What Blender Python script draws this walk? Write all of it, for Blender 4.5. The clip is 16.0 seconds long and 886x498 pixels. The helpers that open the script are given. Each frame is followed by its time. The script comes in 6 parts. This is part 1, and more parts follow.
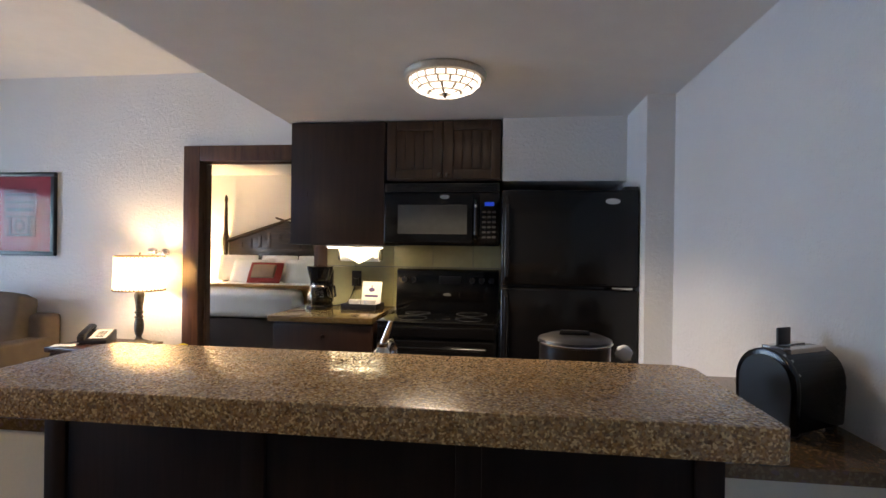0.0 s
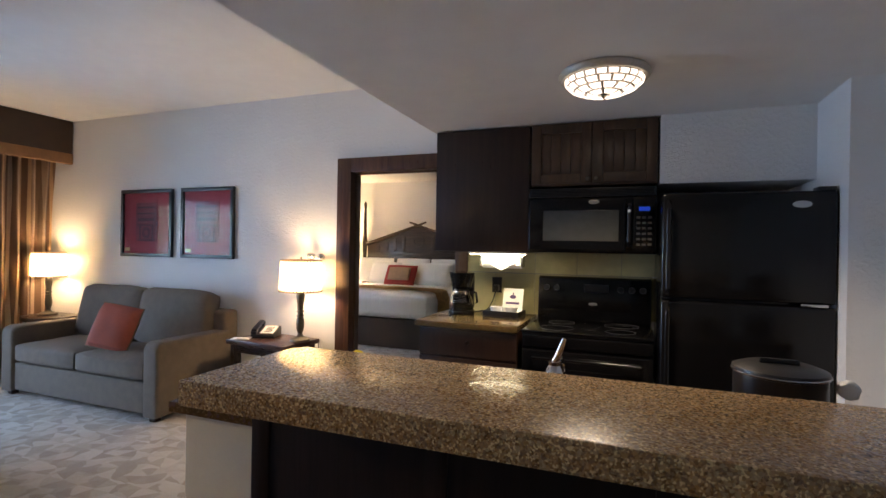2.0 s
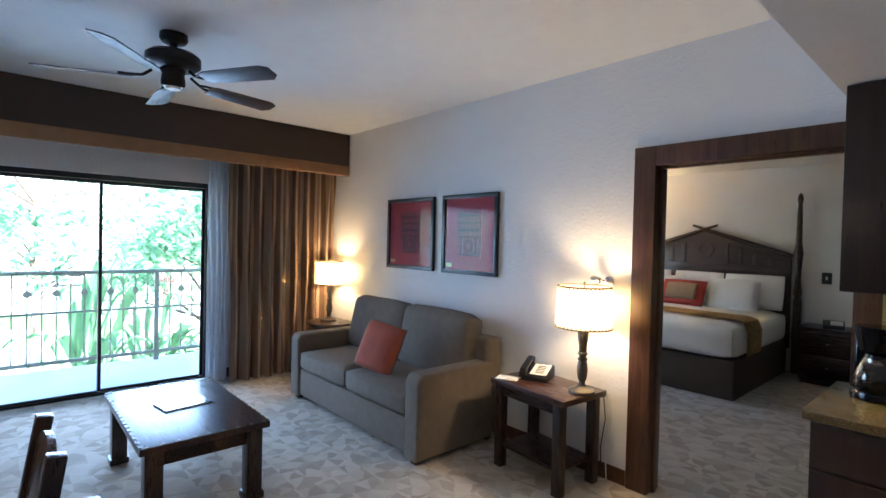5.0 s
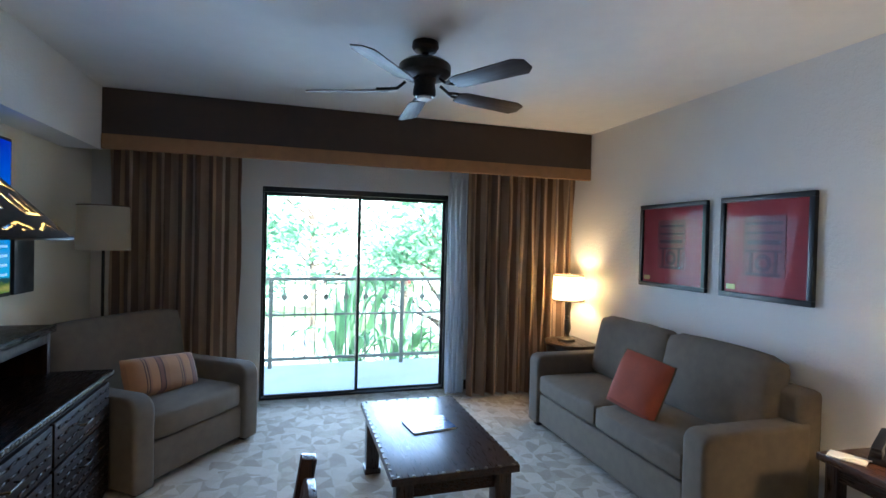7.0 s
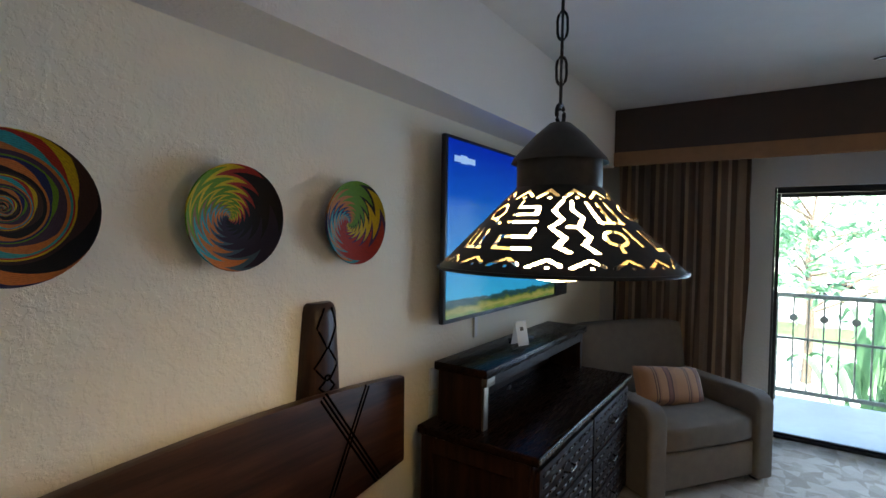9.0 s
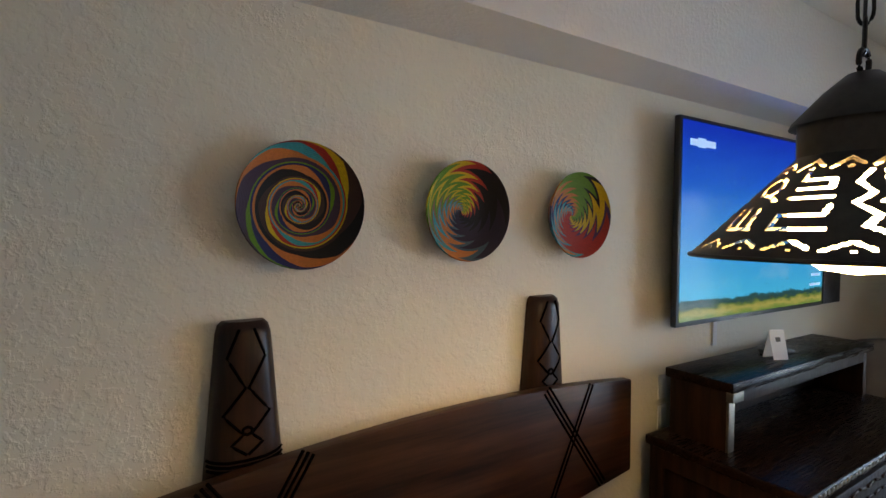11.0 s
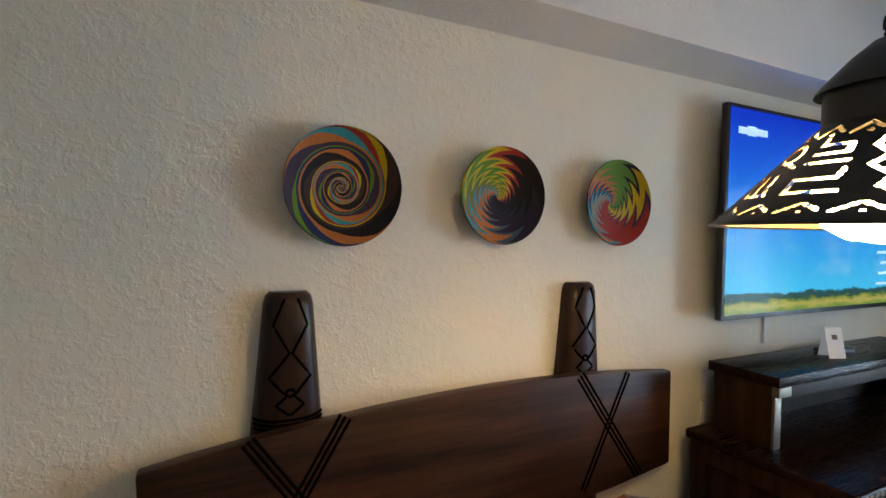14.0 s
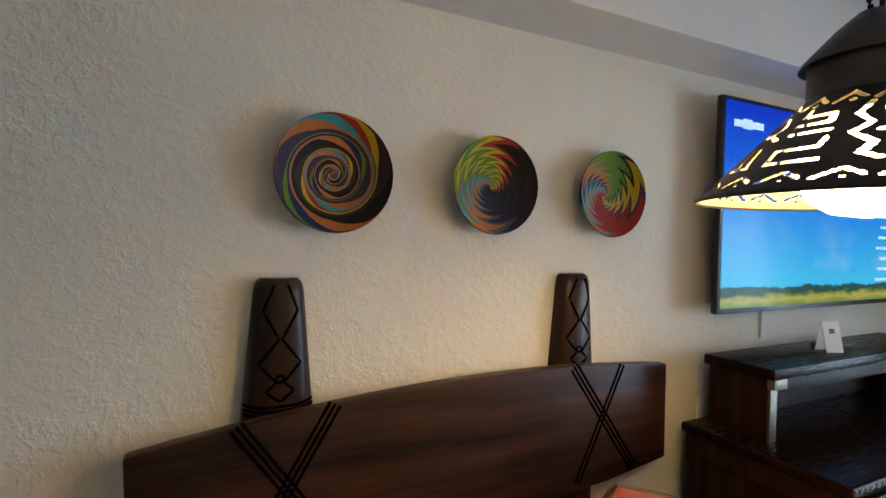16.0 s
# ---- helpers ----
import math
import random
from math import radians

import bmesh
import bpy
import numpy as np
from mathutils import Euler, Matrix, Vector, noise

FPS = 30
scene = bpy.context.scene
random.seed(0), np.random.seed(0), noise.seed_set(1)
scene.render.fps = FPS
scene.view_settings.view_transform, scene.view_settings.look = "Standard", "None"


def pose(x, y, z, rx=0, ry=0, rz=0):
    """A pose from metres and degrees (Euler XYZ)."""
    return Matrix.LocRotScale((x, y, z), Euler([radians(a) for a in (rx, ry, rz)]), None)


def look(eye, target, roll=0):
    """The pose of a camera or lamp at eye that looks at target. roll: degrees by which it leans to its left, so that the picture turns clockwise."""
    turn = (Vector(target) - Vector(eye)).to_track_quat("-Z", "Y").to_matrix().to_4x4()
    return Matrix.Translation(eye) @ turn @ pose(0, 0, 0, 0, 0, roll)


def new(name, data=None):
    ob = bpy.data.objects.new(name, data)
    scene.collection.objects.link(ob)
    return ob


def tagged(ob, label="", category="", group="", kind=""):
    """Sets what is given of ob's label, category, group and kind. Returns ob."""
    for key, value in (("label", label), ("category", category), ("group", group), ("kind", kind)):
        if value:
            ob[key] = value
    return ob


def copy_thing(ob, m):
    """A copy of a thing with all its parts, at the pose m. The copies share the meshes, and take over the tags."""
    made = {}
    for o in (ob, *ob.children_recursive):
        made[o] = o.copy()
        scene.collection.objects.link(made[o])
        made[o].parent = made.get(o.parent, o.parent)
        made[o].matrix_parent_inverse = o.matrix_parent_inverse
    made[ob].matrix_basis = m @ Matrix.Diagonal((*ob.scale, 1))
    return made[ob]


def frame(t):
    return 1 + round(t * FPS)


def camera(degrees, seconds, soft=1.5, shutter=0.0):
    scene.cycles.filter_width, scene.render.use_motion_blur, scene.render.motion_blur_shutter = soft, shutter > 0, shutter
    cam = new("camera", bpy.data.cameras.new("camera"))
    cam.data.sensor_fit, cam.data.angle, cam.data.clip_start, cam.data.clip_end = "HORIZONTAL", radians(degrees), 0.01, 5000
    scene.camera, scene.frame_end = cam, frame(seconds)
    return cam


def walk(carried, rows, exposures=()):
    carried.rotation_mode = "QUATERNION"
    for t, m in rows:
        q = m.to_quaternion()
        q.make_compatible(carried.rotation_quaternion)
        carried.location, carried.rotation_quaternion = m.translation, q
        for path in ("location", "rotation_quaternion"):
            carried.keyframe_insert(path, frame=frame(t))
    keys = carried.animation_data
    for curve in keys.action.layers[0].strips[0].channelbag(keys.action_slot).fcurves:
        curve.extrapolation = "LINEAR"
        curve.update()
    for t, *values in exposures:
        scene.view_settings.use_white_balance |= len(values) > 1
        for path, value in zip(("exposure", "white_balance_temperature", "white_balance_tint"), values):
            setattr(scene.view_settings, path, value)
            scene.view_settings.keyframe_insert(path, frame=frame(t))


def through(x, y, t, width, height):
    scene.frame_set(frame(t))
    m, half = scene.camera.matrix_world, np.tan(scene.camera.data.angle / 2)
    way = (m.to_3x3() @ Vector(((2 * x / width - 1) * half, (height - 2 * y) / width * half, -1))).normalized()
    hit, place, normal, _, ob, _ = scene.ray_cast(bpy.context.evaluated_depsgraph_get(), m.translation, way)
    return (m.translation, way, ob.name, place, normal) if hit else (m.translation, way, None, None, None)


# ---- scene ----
cam = camera(84.1, 16.0)
PATH = [
    (0, (0.422, 0.968, 1.368), (0.178, 2.953, 1.365), 0.8),
    (0.5, (0.419, 0.967, 1.363), (0.06, 2.934, 1.362), 1.0),
    (1, (0.399, 0.951, 1.356), (-0.006, 2.91, 1.349), 1.1),
    (1.5, (0.328, 0.942, 1.363), (-0.188, 2.874, 1.351), 1.0),
    (2, (0.265, 0.979, 1.401), (-0.453, 2.846, 1.397), 1.0),
    (2.5, (0.175, 1.06, 1.491), (-0.816, 2.797, 1.454), 0.5),
    (3, (0.094, 1.229, 1.497), (-1.227, 2.731, 1.462), 1.0),
    (3.5, (-0.098, 1.313, 1.514), (-1.577, 2.659, 1.473), 1.4),
    (4, (-0.271, 1.433, 1.536), (-1.773, 2.753, 1.497), 1.3),
    (4.2, (-0.337, 1.478, 1.535), (-1.827, 2.812, 1.5), 1.4),
    (6.3, (-0.942, 1.776, 1.57), (-2.461, 3.078, 1.56), 1.1),
    (6.5, (-0.986, 1.763, 1.574), (-2.653, 2.868, 1.558), 1.2),
    (7, (-1.129, 1.692, 1.596), (-3.044, 2.268, 1.565), 1.4),
    (7.5, (-1.212, 1.546, 1.611), (-3.207, 1.69, 1.571), 1.0),
    (8, (-1.279, 1.496, 1.632), (-3.251, 1.164, 1.586), 1.0),
    (8.5, (-1.272, 1.449, 1.645), (-3.114, 0.67, 1.591), 1.2),
    (9, (-1.254, 1.396, 1.65), (-2.91, 0.276, 1.591), 1.0),
    (9.5, (-1.232, 1.348, 1.656), (-2.691, -0.019, 1.592), 1.0),
    (10, (-1.228, 1.329, 1.655), (-2.508, -0.206, 1.594), 0.7),
    (12.5, (-1.237, 1.407, 1.56), (-2.141, -0.376, 1.49), 0.7),
    (13, (-1.248, 1.426, 1.561), (-2.101, -0.381, 1.495), 0.9),
    (13.5, (-1.247, 1.43, 1.564), (-2.092, -0.381, 1.495), 1.0),
    (14, (-1.246, 1.424, 1.557), (-2.121, -0.374, 1.498), 1.1),
    (14.5, (-1.254, 1.42, 1.542), (-2.138, -0.373, 1.489), 1.0),
    (15, (-1.263, 1.419, 1.525), (-2.138, -0.379, 1.476), 1.1),
    (15.5, (-1.264, 1.412, 1.504), (-2.135, -0.388, 1.453), 1.2),
    (16, (-1.278, 1.438, 1.508), (-2.143, -0.365, 1.466), 1.2),
]
walk(cam, [(t, look(eye, target, roll)) for t, eye, target, roll in PATH], [(0, 3.9, 6900, 20), (1.5, 3.8, 6850, 20), (2.5, 3.5, 6300, 20), (3.5, 3.72, 6050, 18), (6.5, 3.5, 6200, 13), (8, 3.3, 6300, 11), (8.6, 3.18, 6750, 11), (9.3, 3.12, 7300, 17), (10.2, 3.2, 8000, 18), (12.3, 3.88, 7700, 17), (16, 3.8, 7600, 16)])

# ---------------------------------------------------------------- light
world = bpy.data.worlds.new("sky")
scene.world = world
world.use_nodes = True
wn = world.node_tree
sky = wn.nodes.new("ShaderNodeTexSky")
sky.sky_type = "NISHITA"
sky.sun_disc = False
sky.sun_elevation = radians(52)
sky.sun_rotation = radians(90)
wn.nodes["Background"].inputs["Strength"].default_value = 0.15
wn.links.new(sky.outputs[0], wn.nodes["Background"].inputs[0])

sun = new("sun", bpy.data.lights.new("sun", "SUN"))
sun.data.energy = 4.6
sun.data.angle = radians(0.6)
sun.data.color = (1.0, 0.95, 0.87)
sun.matrix_world = look((5.8, 0.5, 8.0), (0, 0, 0))


def lamp(name, kind, energy, colour, m, size=0.05, size_y=None):
    ob = new(name, bpy.data.lights.new(name, kind))
    ob.data.energy = energy
    ob.data.color = colour
    if kind == "AREA":
        ob.data.shape = "RECTANGLE"
        ob.data.size = size
        ob.data.size_y = size_y or size
    else:
        ob.data.shadow_soft_size = size
    ob.matrix_world = m
    return ob


WARM = (1.0, 0.72, 0.39)
SCREEN, PENDANT, UNDERCAB, KLIGHT = 0.066, 4.7, 4.6, 0.21   # glow of screen and lamps
for y in (1.865, 2.775):
    lamp("window_skylight", "AREA", 2.4, (0.40, 0.63, 1.0), look((-5.91, y, 1.08), (0, y, -0.10)), 0.80, 1.92).data.spread = math.radians(130)

lamp("window_skylight", "AREA", 0.25, (0.62, 0.80, 1.0), look((-5.25, 6.5, 1.4), (0, 6.5, 1.2)), 1.1, 1.1)

# ---------------------------------------------------------------- materials


def nodes_of(name):
    m = bpy.data.materials.new(name)
    m.use_nodes = True
    t = m.node_tree
    return m, t, t.nodes["Principled BSDF"]


def mix(t, fac, a, b, mode="MIX"):
    n = t.nodes.new("ShaderNodeMix")
    n.data_type = "RGBA"
    n.blend_type = mode
    for sock, v in ((n.inputs[0], fac), (n.inputs[6], a), (n.inputs[7], b)):
        if isinstance(v, (int, float)):
            sock.default_value = v
        elif isinstance(v, tuple):
            sock.default_value = (*v, 1) if len(v) == 3 else v
        else:
            t.links.new(v, sock)
    return n.outputs[2]


def coords(t, scale=(1, 1, 1), rot=(0, 0, 0)):
    tc = t.nodes.new("ShaderNodeTexCoord")
    mp = t.nodes.new("ShaderNodeMapping")
    mp.inputs["Scale"].default_value = scale
    mp.inputs["Rotation"].default_value = rot
    t.links.new(tc.outputs["Object"], mp.inputs[0])
    return mp.outputs[0]


def noise_tex(t, vec, scale, detail=4.0, rough=0.55):
    n = t.nodes.new("ShaderNodeTexNoise")
    n.inputs["Scale"].default_value = scale
    n.inputs["Detail"].default_value = detail
    n.inputs["Roughness"].default_value = rough
    t.links.new(vec, n.inputs["Vector"])
    return n.outputs["Fac"]


def ramp(t, fac, lo, hi, a=0.0, b=1.0):
    n = t.nodes.new("ShaderNodeMapRange")
    n.inputs["From Min"].default_value = lo
    n.inputs["From Max"].default_value = hi
    n.inputs["To Min"].default_value = a
    n.inputs["To Max"].default_value = b
    t.links.new(fac, n.inputs["Value"])
    return n.outputs[0]


def bump(t, bsdf, height, strength=0.3, dist=0.002):
    n = t.nodes.new("ShaderNodeBump")
    n.inputs["Strength"].default_value = strength
    n.inputs["Distance"].default_value = dist
    t.links.new(height, n.inputs["Height"])
    t.links.new(n.outputs[0], bsdf.inputs["Normal"])


def plain(name, col, rough=0.5, metal=0.0, grain=60.0, vary=0.12, relief=0.15, dist=0.001, coat=0.0, stretch=(1, 1, 1), spec=0.5):
    """A surface of one colour with fine grain, broad patches and relief."""
    m, t, b = nodes_of(name)
    v = coords(t, stretch)
    fine, broad = noise_tex(t, v, grain), noise_tex(t, v, max(1.2, grain / 22), 3)
    dark = tuple(c * (1 - 1.6 * vary) for c in col)
    light = tuple(min(1, c * (1 + vary)) for c in col)
    c1 = mix(t, ramp(t, broad, 0.35, 0.65), dark, light)
    c2 = mix(t, ramp(t, fine, 0.3, 0.7), tuple(c * (1 - vary) for c in col), light)
    t.links.new(mix(t, 0.5, c1, c2), b.inputs["Base Color"])
    t.links.new(ramp(t, broad, 0.3, 0.7, max(0.02, rough - 0.06), min(1, rough + 0.08)), b.inputs["Roughness"])
    b.inputs["Metallic"].default_value = metal
    b.inputs["Coat Weight"].default_value = coat
    b.inputs["Specular IOR Level"].default_value = spec
    if relief:
        bump(t, b, fine, relief, dist)
    return m


def glow(name, col, strength):
    m, t, b = nodes_of(name)
    b.inputs["Base Color"].default_value = (*[min(1, c) for c in col], 1)
    b.inputs["Emission Color"].default_value = (*col, 1)
    b.inputs["Emission Strength"].default_value = strength
    return m


def wood(name, dark, light, rough=0.3, axis=0, scale=1.0, coat=0.3, spec=0.4):
    """Stained timber with grain running along one axis."""
    m, t, b = nodes_of(name)
    s = [22 * scale] * 3
    s[axis] = 1.4 * scale
    v = coords(t, tuple(s))
    g = noise_tex(t, v, 1.6, 8, 0.65)
    w = noise_tex(t, coords(t), 2.2, 3)
    pores = noise_tex(t, v, 7.0, 3)
    c = mix(t, ramp(t, g, 0.36, 0.66), dark, light)
    c = mix(t, ramp(t, w, 0.35, 0.7, 0, 0.45), c, tuple(x * 0.55 for x in dark))
    t.links.new(c, b.inputs["Base Color"])
    t.links.new(ramp(t, pores, 0.3, 0.75, rough - 0.06, rough + 0.14), b.inputs["Roughness"])
    b.inputs["Coat Weight"].default_value = coat
    b.inputs["Coat Roughness"].default_value = 0.18
    b.inputs["Specular IOR Level"].default_value = spec
    bump(t, b, g, 0.22, 0.0015)
    return m


def plaster(name, col):
    """Painted wall with a knock-down texture."""
    m, t, b = nodes_of(name)
    v = coords(t)
    h = noise_tex(t, v, 46, 4, 0.6)
    flat = ramp(t, h, 0.46, 0.60)
    fine = noise_tex(t, v, 260, 3)
    broad = noise_tex(t, v, 1.1, 3)
    c = mix(t, ramp(t, broad, 0.3, 0.7), tuple(x * 0.95 for x in col), col)
    t.links.new(c, b.inputs["Base Color"])
    b.inputs["Roughness"].default_value = 0.78
    add = t.nodes.new("ShaderNodeMath")
    add.operation = "MULTIPLY_ADD"
    t.links.new(fine, add.inputs[0])
    add.inputs[1].default_value = 0.18
    t.links.new(flat, add.inputs[2])
    bump(t, b, add.outputs[0], 0.5, 0.0023)
    return m


def carpet_mat():
    """Cut pile carpet patterned with pinwheels of wedges in beige and taupe."""
    m, t, b = nodes_of("patterned_carpet")
    v = coords(t)
    warp = noise_tex(t, v, 9, 2)

    def op(kind, a, c=None):
        n = t.nodes.new("ShaderNodeMath")
        n.operation = kind
        for s, x in zip(n.inputs, (a, c)):
            if x is None:
                continue
            if isinstance(x, (int, float)):
                s.default_value = x
            else:
                t.links.new(x, s)
        return n.outputs[0]

    sp = t.nodes.new("ShaderNodeSeparateXYZ")
    t.links.new(v, sp.inputs[0])
    w = op("MULTIPLY", op("SUBTRACT", warp, 0.5), 0.05)
    gy = op("DIVIDE", op("ADD", sp.outputs[1], w), 0.23)
    row = op("FLOOR", gy)
    gx = op("ADD", op("DIVIDE", op("ADD", sp.outputs[0], w), 0.27), op("MULTIPLY", row, 0.5))
    cx = op("FLOOR", gx)
    fx, fy = op("SUBTRACT", op("FRACT", gx), 0.5), op("SUBTRACT", op("FRACT", gy), 0.5)
    wedge = op("FLOOR", op("MULTIPLY", op("ARCTAN2", fy, fx), 7.0 / 6.2832))
    ring_ = op("GREATER_THAN", op("ADD", op("MULTIPLY", fx, fx), op("MULTIPLY", fy, fy)), 0.19)
    cb = t.nodes.new("ShaderNodeCombineXYZ")
    t.links.new(op("ADD", cx, op("MULTIPLY", ring_, 17.3)), cb.inputs[0])
    t.links.new(row, cb.inputs[1])
    t.links.new(wedge, cb.inputs[2])
    wn_ = t.nodes.new("ShaderNodeTexWhiteNoise")
    t.links.new(cb.outputs[0], wn_.inputs["Vector"])
    r = t.nodes.new("ShaderNodeValToRGB")
    el = r.color_ramp.elements
    for p, c in ((0.0, (0.32, 0.26, 0.19)), (0.3, (0.40, 0.34, 0.26)), (0.55, (0.49, 0.43, 0.34)), (1.0, (0.56, 0.50, 0.41))):
        e = el[0] if p == 0 else (el[-1] if p == 1 else el.new(p))
        e.position = p
        e.color = (*c, 1)
    t.links.new(wn_.outputs["Value"], r.inputs[0])
    pile = noise_tex(t, v, 420, 2)
    stain = noise_tex(t, v, 1.7, 4)
    col = mix(t, ramp(t, pile, 0.3, 0.7, 0, 0.22), r.outputs[0], (0.18, 0.14, 0.10))
    col = mix(t, ramp(t, stain, 0.4, 0.7, 0, 0.22), col, (0.30, 0.24, 0.17))
    t.links.new(col, b.inputs["Base Color"])
    b.inputs["Roughness"].default_value = 0.95
    b.inputs["Sheen Weight"].default_value = 0.2
    bump(t, b, pile, 0.6, 0.003)
    return m


def granite_mat(name, warm=1.0, rough=0.2, tint=(1, 1, 1), fine=150, coarse=78, calm=0.0):
    m, t, b = nodes_of(name)
    v = coords(t, (1, 1, 1))
    vs = t.nodes.new("ShaderNodeTexVoronoi")
    vs.inputs["Scale"].default_value = fine
    t.links.new(v, vs.inputs["Vector"])
    sep = t.nodes.new("ShaderNodeSeparateColor")
    t.links.new(vs.outputs["Color"], sep.inputs[0])
    v2 = t.nodes.new("ShaderNodeTexVoronoi")
    v2.inputs["Scale"].default_value = coarse
    t.links.new(v, v2.inputs["Vector"])
    sep2 = t.nodes.new("ShaderNodeSeparateColor")
    t.links.new(v2.outputs["Color"], sep2.inputs[0])
    c = mix(t, sep.outputs[0], (0.20 * warm, 0.11 * warm, 0.055 * warm), (0.50 * warm, 0.30 * warm, 0.16 * warm))
    c = mix(t, ramp(t, sep.outputs[1], 0.74, 0.80), c, (0.80 * warm, 0.62 * warm, 0.42 * warm))
    c = mix(t, ramp(t, sep2.outputs[0], 0.78, 0.84, 0, 0.55), c, (0.06, 0.032, 0.02))
    c = mix(t, ramp(t, sep2.outputs[1], 0.86, 0.92, 0, 0.8), c, (0.42 * warm, 0.30 * warm, 0.19))
    c = mix(t, calm, c, (0.34 * warm, 0.21 * warm, 0.115 * warm))
    c = mix(t, 1.0, c, tint, "MULTIPLY")
    t.links.new(c, b.inputs["Base Color"])
    t.links.new(ramp(t, sep.outputs[2], 0, 1, rough, rough + 0.14), b.inputs["Roughness"])
    b.inputs["Coat Weight"].default_value = 0.15
    return m


def glass_mat(name, tint=(1, 1, 1), rough=0.0, ior=1.45):
    m, t, b = nodes_of(name)
    b.inputs["Base Color"].default_value = (*tint, 1)
    b.inputs["Transmission Weight"].default_value = 1.0
    b.inputs["Roughness"].default_value = rough
    b.inputs["IOR"].default_value = ior
    return m


def striped(name, cols, scale, axis=0, rough=0.85, sheen=0.2):
    """Woven cloth in bands along one axis."""
    m, t, b = nodes_of(name)
    tc = t.nodes.new("ShaderNodeTexCoord")
    sp = t.nodes.new("ShaderNodeSeparateXYZ")
    t.links.new(tc.outputs["Object"], sp.inputs[0])
    k = t.nodes.new("ShaderNodeMath")
    k.operation = "MULTIPLY"
    k.inputs[1].default_value = scale
    t.links.new(sp.outputs[axis], k.inputs[0])
    f = t.nodes.new("ShaderNodeMath")
    f.operation = "FRACT"
    t.links.new(k.outputs[0], f.inputs[0])
    r = t.nodes.new("ShaderNodeValToRGB")
    r.color_ramp.interpolation = "CONSTANT"
    el = r.color_ramp.elements
    while len(el) < len(cols):
        el.new(0.5)
    pos = 0.0
    for e, (w, c) in zip(el, cols):
        e.position = pos
        e.color = (*c, 1)
        pos += w
    t.links.new(f.outputs[0], r.inputs[0])
    weave = noise_tex(t, coords(t), 300, 2)
    t.links.new(mix(t, ramp(t, weave, 0.3, 0.7, 0, 0.25), r.outputs[0], (0.05, 0.03, 0.02)), b.inputs["Base Color"])
    b.inputs["Roughness"].default_value = rough
    b.inputs["Sheen Weight"].default_value = sheen
    bump(t, b, weave, 0.3, 0.001)
    return m


WALL = plaster("wall_paint", (0.74, 0.73, 0.71))
CREAM = plaster("cream_wall_paint", (0.765, 0.735, 0.63))
CEIL = plain("ceiling_paint", (0.76, 0.75, 0.72), 0.85, grain=140, vary=0.03, relief=0.3, dist=0.002)
CARPET = carpet_mat()
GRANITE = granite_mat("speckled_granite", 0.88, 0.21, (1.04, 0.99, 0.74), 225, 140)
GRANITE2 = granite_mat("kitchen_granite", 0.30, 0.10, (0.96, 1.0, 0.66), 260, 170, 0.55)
# same stone as the bar, its dimmer light and reflections put into the colour
DIM_GRANITE = granite_mat("bar_granite_darkened", 0.32, 0.12, (1.0, 0.96, 0.74), 170, 90, 0.55)
ESPRESSO = wood("espresso_wood", (0.014, 0.006, 0.004), (0.042, 0.019, 0.011), 0.26, 0, 1.0, 0.12, 0.3)
ESPRESSO_Z = wood("espresso_wood_upright", (0.016, 0.008, 0.005), (0.045, 0.022, 0.013), 0.28, 2)
CABINET = wood("cabinet_wood", (0.021, 0.010, 0.007), (0.038, 0.018, 0.012), 0.33, 2, 0.8, 0.15)
CASING = wood("door_casing_wood", (0.055, 0.022, 0.010), (0.11, 0.048, 0.022), 0.32, 2)
PANEL = wood("bar_panel_wood", (0.012, 0.005, 0.004), (0.020, 0.009, 0.007), 0.5, 2, 0.8, 0.0, 0.2)
PLANK = wood("carved_plank_wood", (0.012, 0.005, 0.003), (0.070, 0.028, 0.013), 0.38, 0, 0.55, 0.06, 0.25)
SOFA = plain("grey_brown_upholstery", (0.155, 0.122, 0.090), 0.9, grain=330, vary=0.14, relief=0.5, dist=0.0015)
BLACK = plain("black_appliance", (0.004, 0.004, 0.0045), 0.12, grain=220, vary=0.05, relief=0.08, dist=0.0006, spec=0.3)
BLACKMAT = plain("black_plastic", (0.008, 0.008, 0.009), 0.36, grain=200, vary=0.08)
DARKMETAL = plain("dark_bronze_metal", (0.030, 0.024, 0.020), 0.38, 0.9, grain=90, vary=0.3, relief=0.2)
CHROME = plain("brushed_steel", (0.62, 0.60, 0.57), 0.18, 1.0, grain=160, vary=0.06, relief=0.05)
WHITE = plain("white_cloth", (0.80, 0.79, 0.77), 0.85, grain=160, vary=0.03, relief=0.25, dist=0.002)
PAPER = plain("white_paper", (0.82, 0.81, 0.79), 0.7, grain=120, vary=0.02, relief=0.05)
# cream railing paint darkened to olive grey, its backlit shade put into the colour
RAIL = plain("backlit_railing_paint", (0.17, 0.18, 0.14), 0.45, grain=60, vary=0.06)
CONCRETE = plain("balcony_concrete", (0.58, 0.58, 0.56), 0.85, grain=30, vary=0.12, relief=0.3, dist=0.003)
GLASS = glass_mat("window_glass", (0.86, 0.98, 1.0))
TILE = plain("brown_floor_tile", (0.17, 0.125, 0.085), 0.42, grain=14, vary=0.2, relief=0.15)

# ---------------------------------------------------------------- builders


